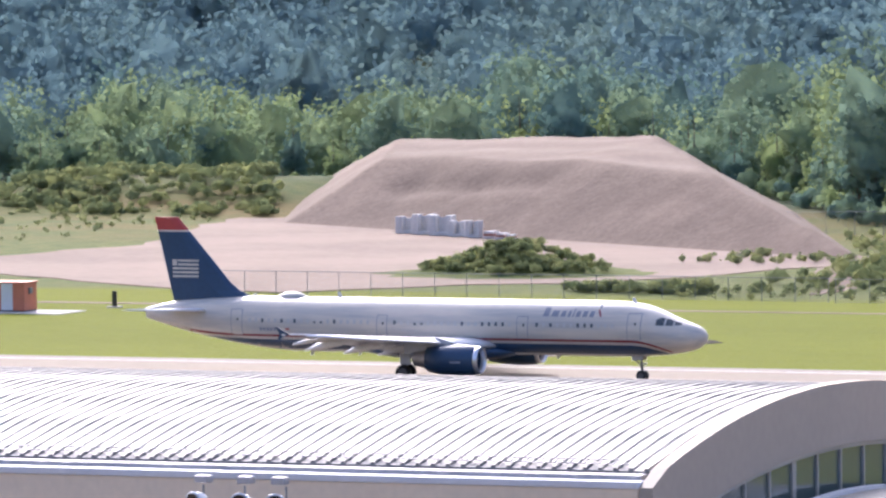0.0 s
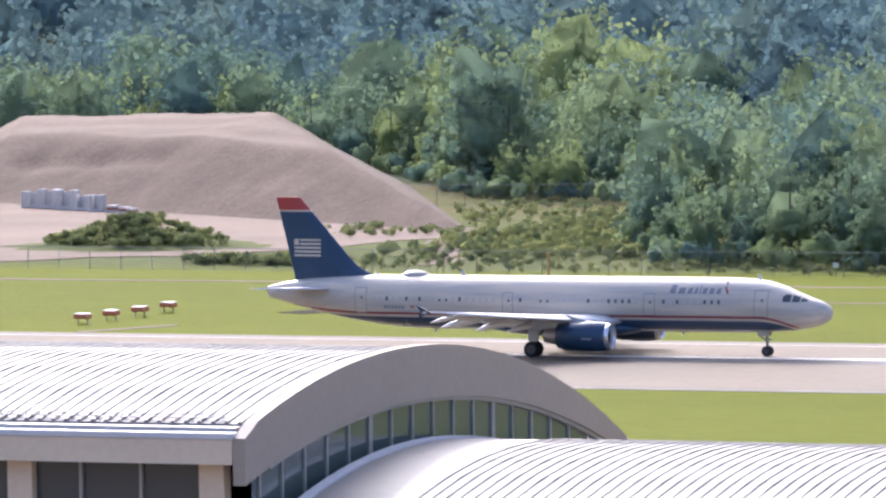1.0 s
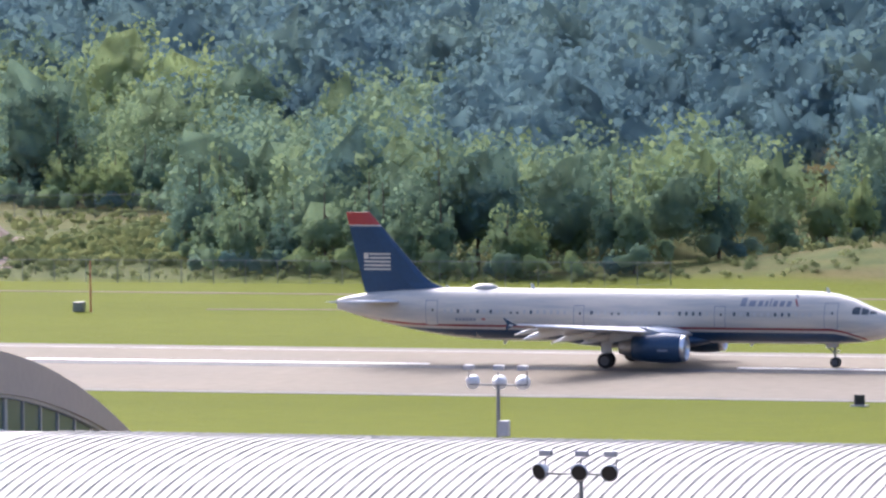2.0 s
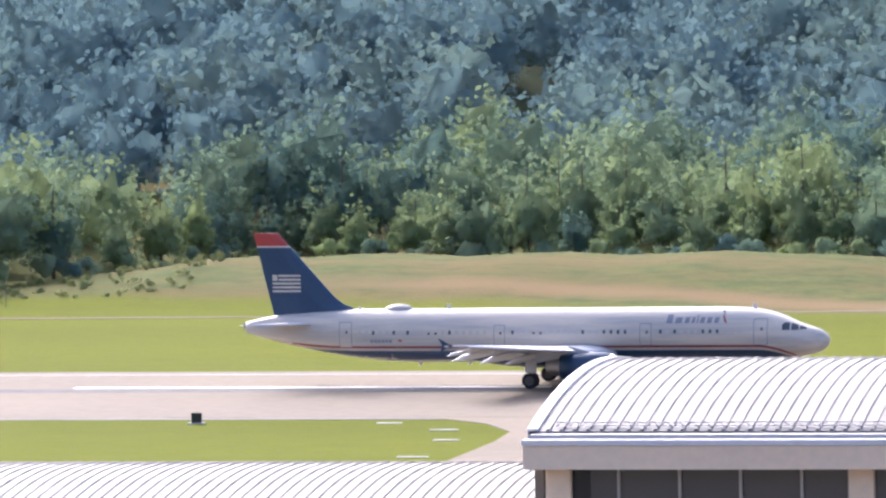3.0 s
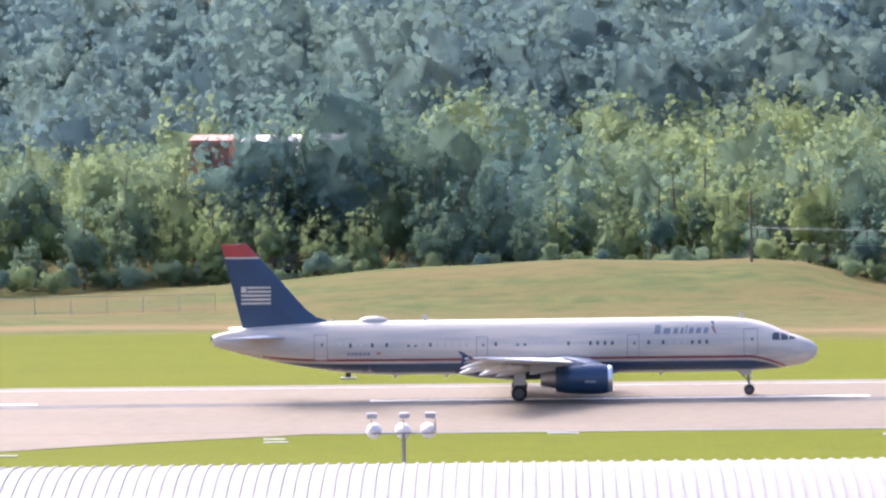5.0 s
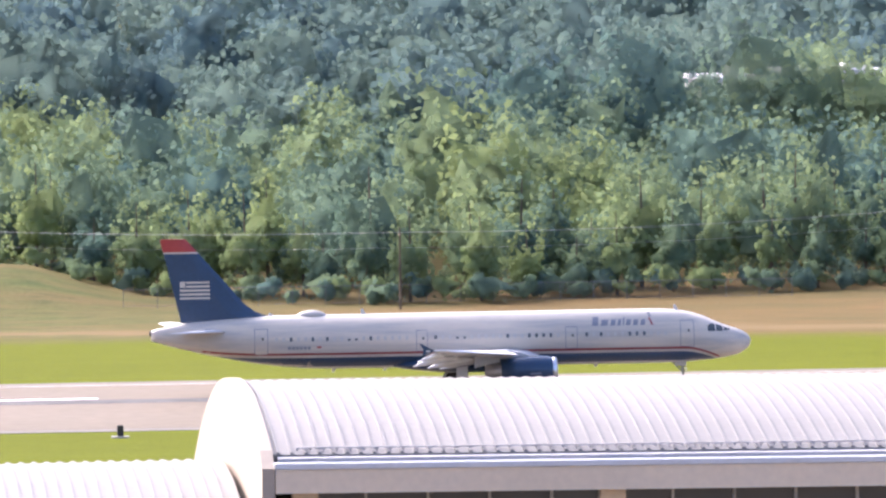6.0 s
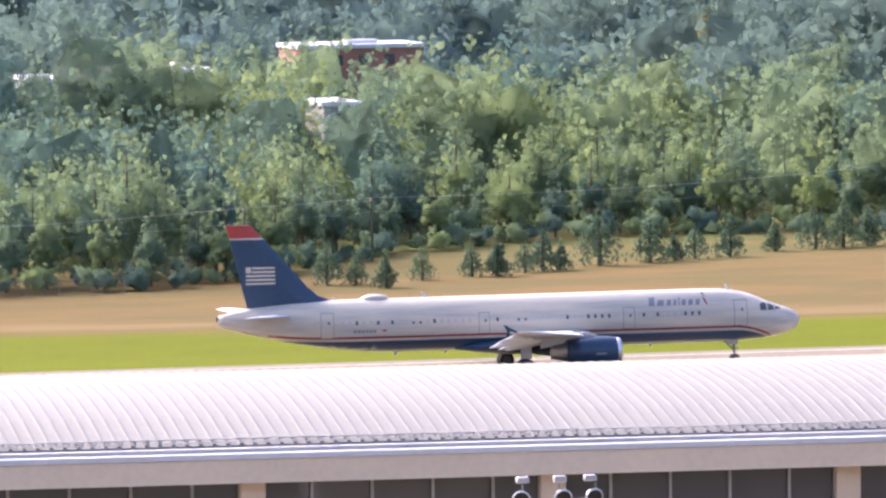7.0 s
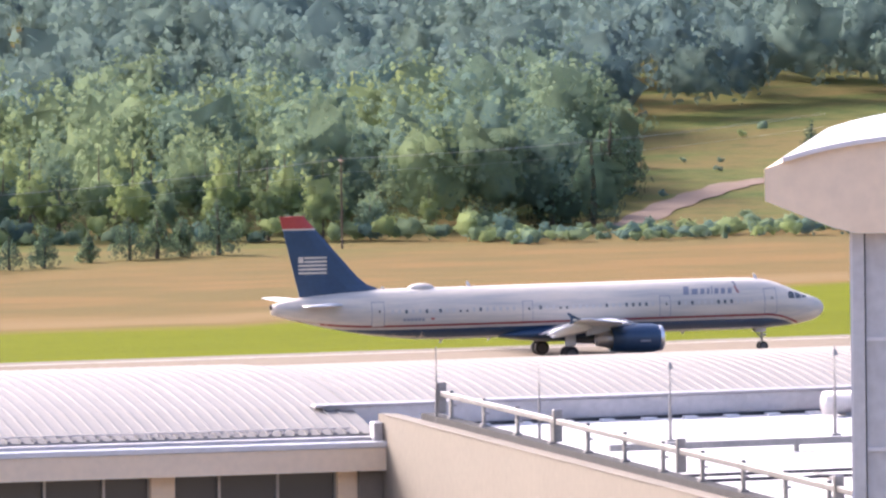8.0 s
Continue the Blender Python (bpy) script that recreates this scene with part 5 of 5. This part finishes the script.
def airliner():
    p = thing("airliner", "white twin-jet airliner with navy tail rolling on the runway", "airplane")
    # fuselage
    bm = bmesh.new()
    xs = sorted(set([-0.02, -0.08, -0.2, -0.4, -0.7, -1.0, -1.4, -1.8, -2.2, -2.6, -3.0, -3.4, -3.8, -4.2, -4.7, -5.2, -5.8, -6.5, -8] + [-8 - 2 * i for i in range(1, 11)] + [-28 - i for i in range(0, 17)] + [-44.5]), reverse=True)
    rings = []
    for x in xs:
        t, l, w = smooth_table(TOP, x), smooth_table(LOW, x), smooth_table(WIDE, x)
        c, h = (t + l) / 2, (t - l) / 2
        rings.append([(x, w * SIN(2 * math.pi * i / 40), c + h * COS(2 * math.pi * i / 40)) for i in range(40)])
    loft(bm, rings)
    body = part("fuselage", bm, WHITE, p, "gloss white painted fuselage", smooth=True)
    # exhaust of the tail unit
    bm = bmesh.new()
    tube(bm, (-44.45, 0, 4.57), (-44.62, 0, 4.57), 0.21, 0.19, 12)
    part("tail_exhaust", bm, DARK, p)

    def drop(x):
        return 0.011 * (x + 36) ** 2 if x < -36 else 0.0 if x < -5.2 else -0.9 * ((x + 5.2) / 3.0) ** 1.7
    for s in (-1, 1):
        bx = [-42.6, -42.2, -41.8] + [-41.5 + 0.75 * i for i in range(49)] + [-5.2, -4.8, -4.4, -4.0, -3.6, -3.2, -2.9, -2.6, -2.4]
        part("red_stripe", skin_band(bx, lambda x: 2.86 + drop(x), lambda x: 3.02 + drop(x), s, 0.014, 1), STRIPE, body, "thin red cheatline", True)
        part("navy_band", skin_band(bx[3:-1], lambda x: 1.95, lambda x: max(1.955, 2.66 + drop(x) * 0.92), s, 0.012, 4), NAVY, body, "navy blue lower band", True)
        part("belly_band", skin_band(bx[9:-6], lambda x: 1.75, lambda x: 1.945, s, 0.010, 3), BELLY, body, "grey belly", True)
    # doors
    for x0, x1, z0, z1 in ((-5.45, -4.5, 3.05, 4.92), (-14.0, -13.2, 3.05, 4.6), (-25.05, -24.3, 3.05, 4.55), (-36.95, -36.05, 2.95, 4.8)):
        for s in (-1, 1):
            seal = part("door_seal", skin_band([x0 - 0.05 + (x1 - x0 + 0.1) * i / 4 for i in range(5)], lambda x: z0 - 0.05, lambda x: z1 + 0.05, s, 0.010, 8), LETTER, body, "dark door outline", True)
            door = part("door", skin_band([x0 + (x1 - x0) * i / 4 for i in range(5)], lambda x: z0, lambda x: z1, s, 0.018, 8), WHITE, body, "white cabin door", True)
            cx, cz = (x0 + x1) / 2 + 0.1, z0 + (z1 - z0) * 0.62
            part("door_window", skin_patch([(cx - 0.07, cz - 0.1), (cx + 0.07, cz - 0.1), (cx + 0.07, cz + 0.1), (cx - 0.07, cz + 0.1)], s, 0.026), COCKPIT, door)
    # cabin windows, most shades drawn
    dark = [-34.4, -32.9, -31.8, -28.6, -23.8, -18.55, -16.7, -16.15, -15.6, -15.05, -12.4, -11.35, -9.2, -8.65, -8.1]
    half_open = [-30.2, -29.6, -22.1, -21.6]
    for s in (-1, 1):
        pitch_, x = 0.533, -6.6
        while x > -35.4:
            if not (-14.3 < x < -12.9 or -25.3 < x < -23.95):
                near = min(abs(x - d) for d in dark) < 0.27
                half_ = min(abs(x - d) for d in half_open) < 0.27
                z0, z1 = 3.9, 4.2
                o = [(x - 0.07, z0), (x + 0.07, z0), (x + 0.10, z0 + 0.06), (x + 0.10, z1 - 0.06), (x + 0.07, z1), (x - 0.07, z1), (x - 0.10, z1 - 0.06), (x - 0.10, z0 + 0.06)]
                if half_:
                    o = [(a, min(b, z0 + 0.16)) for a, b in o]
                part("cabin_window", skin_patch(o, s, 0.012), CABIN if (near or half_) else SHADE, body, "dark cabin window" if near else "cabin window with its shade drawn")
            x -= pitch_
    # flight-deck glazing
    for s in (-1, 1):
        for x0, x1, low, high in ((-3.4, -2.84, ((-3.4, 4.12), (-2.84, 4.1)), ((-3.4, 4.5), (-3.2, 4.66), (-2.84, 4.62))),
                                  (-2.74, -2.22, ((-2.74, 4.1), (-2.22, 4.1)), ((-2.74, 4.6), (-2.22, 4.43))),
                                  (-2.14, -1.66, ((-2.14, 4.1), (-1.66, 4.13)), ((-2.14, 4.38), (-1.9, 4.32), (-1.66, 4.22)))):
            part("cockpit_window", skin_band([x0 + (x1 - x0) * k / 6 for k in range(7)], lambda x: table(low, x), lambda x: table(high, x), s, 0.015, 4), COCKPIT, body, "dark cockpit window", True)
    # fleet name as plain bars, small emblem, registration as a bar
    for s in (-1, 1):
        x = -12.05
        for w, h in ((0.55, 0.62), (0.62, 0.42), (0.42, 0.42), (0.28, 0.42), (0.14, 0.58), (0.42, 0.42), (0.45, 0.42), (0.42, 0.42)):
            part("name_bar", skin_slant(x, x + w * 0.8, 4.66, 4.66 + h, 0.1, s), LETTER, body, "grey lettering bar")
            x += w + 0.10
        part("emblem", skin_slant(x + 0.32, x + 0.46, 4.68, 5.2, -0.22, s), STRIPE, body, "small red emblem")
        part("emblem", skin_patch([(x + 0.07, 5.52), (x + 0.26, 5.54), (x + 0.36, 5.28), (x + 0.2, 5.26)], s, 0.016), NAVY, body, "small navy emblem")
        for k in range(6):
            part("registration_bar", skin_patch([(-34.55 + k * 0.29, 3.30), (-34.34 + k * 0.29, 3.30), (-34.34 + k * 0.29, 3.52), (-34.55 + k * 0.29, 3.52)], s, 0.012), LETTER, body, "dark registration bar")
        part("flag_mark", skin_patch([(-32.4, 3.38), (-32.1, 3.38), (-32.1, 3.52), (-32.4, 3.52)], s, 0.012), REDP, body, "tiny painted flag")
    # antennas and the radome on the roof
    bm = bmesh.new()
    bmesh.ops.create_uvsphere(bm, u_segments=20, v_segments=10, radius=1, matrix=Matrix.Translation((-32.65, 0, 5.66)) @ Matrix.Diagonal((1.1, 0.6, 0.42, 1)))
    part("satellite_dome", bm, WHITE, body, "white satellite antenna dome", True)
    for ax, az, h in ((-28.8, 5.72, 0.4), (-5.55, 5.6, 0.42), (-35.6, 5.68, 0.22), (-31, 1.8, -0.32), (-11.5, 1.78, -0.25), (-27.2, 1.78, -0.25)):
        bm = bmesh.new()
        loft(bm, [[(ax + 0.16, -0.02, az), (ax - 0.16, -0.02, az), (ax - 0.16, 0.02, az), (ax + 0.16, 0.02, az)], [(ax - 0.06, -0.01, az + h), (ax - 0.22, -0.01, az + h), (ax - 0.22, 0.01, az + h), (ax - 0.06, 0.01, az + h)]])
        part("antenna", bm, TRIM, body)
    # belly fairing
    bm = bmesh.new()
    loft(bm, [[(x, w * SIN(2 * math.pi * i / 20), zc + h * COS(2 * math.pi * i / 20)) for i in range(20)] for x, w, h, zc in
              ((-14.6, 0.9, 0.25, 2.0), (-16, 1.9, 0.55, 2.0), (-18, 2.25, 0.75, 2.05), (-22.5, 2.25, 0.78, 2.05), (-25, 1.8, 0.5, 2.0), (-26.8, 0.8, 0.2, 1.98))])
    part("belly_fairing", bm, NAVY, body, "navy wing root fairing", True)

    # wings
    for s in (-1, 1):
        bm = bmesh.new()
        loft(bm, [wing_section(-15.6, 7.1, s * 1.2, 2.45, 0.15), wing_section(-16.5, 6.2, s * 2.6, 2.55, 0.14), wing_section(-18.5, 4.2, s * 6.4, 2.98, 0.125),
                  wing_section(-21.4, 2.9, s * 11.7, 3.5, 0.115), wing_section(-24.35, 1.55, s * 16.95, 4.05, 0.10)])
        wing = part("wing", bm, TRIM, p, "pale grey swept wing", True)
        for y0, y1, x0, x1, c0, c1, z0, z1 in ((2.3, 6.2, -22.5, -22.5, 1.5, 1.2, 2.42, 2.86), (6.5, 13.2, -22.5, -24.55, 1.15, 0.8, 2.9, 3.6)):
            bm = bmesh.new()
            loft(bm, [wing_section(x0, c0, s * y0, z0, 0.16, 0.32), wing_section(x1, c1, s * y1, z1, 0.16, 0.32)])
            part("flap", bm, TRIM, wing, "lowered trailing-edge flap", True)
        bm = bmesh.new()
        loft(bm, [wing_section(-18.05, 0.75, s * 6.6, 2.93, 0.2, -0.3), wing_section(-23.85, 0.5, s * 16.6, 3.92, 0.2, -0.3)])
        part("slat", bm, TRIM, wing, "drooped leading-edge slat", True)
        for y, x0, z in ((4.9, -20.4, 2.5), (8.3, -21.6, 2.82), (11.9, -23.0, 3.22), (14.4, -24.2, 3.5)):
            k = 1.0 if y < 12.5 else 0.6
            bm = bmesh.new()
            loft(bm, [[(x0 - a * k, s * y + 0.17 * k * r * SIN(2 * math.pi * i / 10), z - dz * k + 0.27 * k * r * COS(2 * math.pi * i / 10)) for i in range(10)]
                      for a, r, dz in ((0, 0.15, 0.0), (0.5, 0.75, 0.06), (1.4, 1.0, 0.16), (2.4, 0.85, 0.36), (3.3, 0.12, 0.62))])
            part("flap_fairing", bm, TRIM, wing, "pale flap track fairing", True)
        bm = bmesh.new()
        yy = s * 16.98
        o = [(-24.9, 4.10), (-25.4, 4.32), (-26.3, 4.82), (-26.5, 4.81), (-26.12, 4.3), (-26.08, 4.02), (-26.22, 3.6), (-26.0, 3.58), (-25.5, 3.86)]
        o = [(-25.75 + (x + 25.75) * 0.7, 4.04 + (z - 4.04) * 0.7) for x, z in o]
        loft(bm, [[(x, yy - 0.03, z) for x, z in o], [(x, yy + 0.03, z) for x, z in o]])
        fence = part("wingtip_fence", bm, NAVY, wing, "dark arrow-shaped wingtip fence")
        part("fence_mark", boxed(-25.8, -25.5, yy - s * 0 + (s * 0.03 if s > 0 else -0.045), yy + (0.045 if s > 0 else -0.03), 3.97, 4.1), TRIM, fence)
        # engine
        ey, ez = s * 5.75, 1.70
        eng = thing_part("engine", p)
        def ring(x, r, sq=1.0):
            return [(x, ey + r * SIN(2 * math.pi * i / 28), ez + r * sq * COS(2 * math.pi * i / 28)) for i in range(28)]
        bm = bmesh.new()
        loft(bm, [ring(-15.45, 0.98), ring(-15.9, 1.10), ring(-16.9, 1.14), ring(-18.2, 1.08), ring(-19.3, 0.92), ring(-19.3, 0.80), ring(-17.5, 0.86), ring(-15.6, 0.82)], cap=False)
        part("nacelle", bm, NAVY, eng, "navy blue engine cowling", True)
        bm = bmesh.new()
        loft(bm, [ring(-15.6, 0.80), ring(-15.28, 0.84), ring(-15.16, 0.90), ring(-15.24, 0.97), ring(-15.48, 1.005), ring(-15.5, 0.99)], cap=False)
        part("inlet_lip", bm, CHROME, eng, "polished metal inlet lip", True)
        bm = bmesh.new()
        loft(bm, [ring(-15.98, 0.84), ring(-16.0, 0.84), ring(-16.0, 0.3), ring(-15.6, 0.16), ring(-15.4, 0.02)], cap=False)
        part("fan", bm, DARK, eng, "dark fan and spinner", True)
        bm = bmesh.new()
        loft(bm, [ring(-18.6, 0.78), ring(-19.5, 0.66), ring(-20.4, 0.5), ring(-20.4, 0.42), ring(-19.4, 0.4)], cap=False)
        part("exhaust_nozzle", bm, NOZZLE, eng, "bare metal exhaust nozzle", True)
        bm = bmesh.new()
        loft(bm, [[(-16.8, ey - 0.14, 2.72), (-16.8, ey + 0.14, 2.72), (-16.8, ey + 0.14, 2.8), (-16.8, ey - 0.14, 2.8)],
                  [(-18.6, ey - 0.16, 2.5), (-18.6, ey + 0.16, 2.5), (-18.6, ey + 0.16, 3.25), (-18.6, ey - 0.16, 3.25)],
                  [(-21.2, ey - 0.1, 2.0), (-21.2, ey + 0.1, 2.0), (-21.2, ey + 0.1, 2.9), (-21.2, ey - 0.1, 2.9)]])
        part("pylon", bm, BELLY, eng, "grey engine pylon")
        part("nacelle_mark", boxed(-17.2, -16.4, ey - 0.02 + s * 1.13, ey + 0.02 + s * 1.13, 1.5, 1.65), LETTER, eng)
        # tailplane
        bm = bmesh.new()
        loft(bm, [wing_section(-38.7, 3.5, s * 0.5, 4.62, 0.10), wing_section(-39.7, 2.8, s * 2.0, 4.7, 0.09), wing_section(-42.3, 1.35, s * 6.2, 4.92, 0.08)])
        part("tailplane", bm, TRIM, p, "pale horizontal tailplane", True)

    # fin, with its red cap and bars
    def fin_le(z):
        return table([(5.4, -34.9), (5.75, -36.0), (6.1, -36.9), (6.65, -37.6), (11.5, -41.9)], z)

    def fin_te(z):
        return -42.35 - (z - 5.6) * (43.78 - 42.35) / 5.9

    def fin_ring(z, grow=0.0):
        a, b = fin_le(z) + grow, fin_te(z) - grow
        c = a - b
        return [(a - c * u, (0.02 + 0.07 * c * w) + grow if True else 0, z) for u, w in ((0, 0.0), (0.1, 0.55), (0.35, 0.75), (0.7, 0.5), (1, 0.05))] + \
               [(a - c * u, -(0.02 + 0.07 * c * w) - grow, z) for u, w in ((1, 0.05), (0.7, 0.5), (0.35, 0.75), (0.1, 0.55), (0, 0.0))]
    bm = bmesh.new()
    loft(bm, [fin_ring(z) for z in (5.3, 5.75, 6.1, 6.65, 8, 9.2, 10.4)])
    fin = part("fin", bm, NAVY, p, "navy blue tail fin", False)
    bm = bmesh.new()
    loft(bm, [fin_ring(z) for z in (10.4, 10.52)])
    part("white_band", bm, WHITE, fin, "white band")
    bm = bmesh.new()
    loft(bm, [fin_ring(z) for z in (10.52, 11.3, 11.48)])
    part("fin_cap", bm, REDP, fin, "red fin cap")
    for s in (-1, 1):
        for k in range(5):
            z = 8.2 - k * 0.29
            x0, x1 = -42.35 + k * 0.0, -40.15
            if k < 2:
                x0 = -41.88
            def side_y(x):
                a, b = fin_le(z), fin_te(z)
                u = (a - x) / (a - b)
                return 0.02 + 0.07 * (a - b) * table([(0, 0), (0.1, 0.55), (0.35, 0.75), (0.7, 0.5), (1, 0.05)], u) + 0.012
            bm = bmesh.new()
            n = 6
            rows = [[bm.verts.new((x0 + (x1 - x0) * i / n, s * side_y(x0 + (x1 - x0) * i / n), zz)) for i in range(n + 1)] for zz in (z, z + 0.15)]
            for i in range(n):
                bm.faces.new((rows[0][i], rows[0][i + 1], rows[1][i + 1], rows[1][i]))
            part("flag_bar", bm, WHITE, fin, "white flag bar")
        z = 7.9
        bm = bmesh.new()
        vs = [bm.verts.new((x, s * (side_y(x) + 0.004), zz)) for x, zz in ((-42.35, 7.91), (-41.96, 7.91), (-41.96, 8.35), (-42.35, 8.35))]
        bm.faces.new(vs)
        part("flag_canton", bm, WHITE, fin, "white flag corner")

    # landing gear
    def wheel(parent, x, y, r, w):
        bm = bmesh.new()
        prof = [(0.62, -0.5), (0.86, -0.5), (0.97, -0.36), (1.0, -0.15), (1.0, 0.15), (0.97, 0.36), (0.86, 0.5), (0.62, 0.5)]
        loft(bm, [[(x + r * a * SIN(2 * math.pi * i / 24), y + w * b, r + r * a * COS(2 * math.pi * i / 24)) for a, b in prof] for i in range(25)], closed=True, cap=False)
        wh = part("tyre", bm, TYRE, parent, "black rubber tyre", True)
        bm = bmesh.new()
        tube(bm, (x, y - w * 0.4, r), (x, y + w * 0.4, r), r * 0.64, seg=20)
        part("rim", bm, GUNMETAL, wh, "grey wheel hub")
    for s in (-1, 1):
        gear = thing_part("main_gear", p)
        bm = bmesh.new()
        tube(bm, (-21.97, s * 3.8, 0.55), (-21.9, s * 3.7, 2.6), 0.13, 0.16, 10)
        tube(bm, (-21.95, s * 3.78, 1.2), (-21.6, s * 2.5, 2.3), 0.07, 0.07, 8)
        tube(bm, (-21.97, s * 3.3, 0.58), (-21.97, s * 4.3, 0.58), 0.09, 0.09, 8)
        part("leg", bm, TRIM, gear, "white gear leg")
        part("gear_door", boxed(-22.35, -21.5, s * 3.98 - 0.03, s * 3.98 + 0.03, 1.15, 2.55, 0.01), TRIM, gear, "white gear leg door")
        for dy in (-0.46, 0.46):
            wheel(gear, -21.97, s * 3.8 + dy, 0.585, 0.42)
    gear = thing_part("nose_gear", p)
    bm = bmesh.new()
    tube(bm, (-5.07, 0, 0.38), (-5.15, 0, 1.95), 0.09, 0.11, 10)
    tube(bm, (-5.09, 0, 1.0), (-6.0, 0, 1.9), 0.05, 0.05, 8)
    tube(bm, (-5.07, -0.3, 0.38), (-5.07, 0.3, 0.38), 0.06, 0.06, 8)
    part("leg", bm, STEEL, gear, "grey nose gear leg")
    bm = bmesh.new()
    tube(bm, (-4.93, -0.16, 1.25), (-4.83, -0.16, 1.25), 0.09, 0.10, 10)
    tube(bm, (-4.93, 0.16, 1.25), (-4.83, 0.16, 1.25), 0.09, 0.10, 10)
    part("taxi_light", bm, CHROME, gear, "round taxi lights")
    for s in (-1, 1):
        part("gear_door", boxed(-5.7, -4.9, s * 0.42 - 0.015, s * 0.42 + 0.015, 1.5, 1.82, 0.005), WHITE, gear)
        wheel(gear, -5.07, s * 0.25, 0.385, 0.22)
    return p


def thing_part(name, parent):
    e = new(name)
    e.empty_display_size = 0.2
    e.parent = parent
    return e


plane = airliner()


def motions():
    # take-off run: place of the nose along the runway, in metres
    rows = []
    for i in range(17):
        t = 0.5 * i
        rows.append((t, pose(-205.145 + 39.242 * t + 1.2084 * t * t - 0.0029 * t ** 3, 521.84, 0.052)))
    walk(plane, rows)


motions()
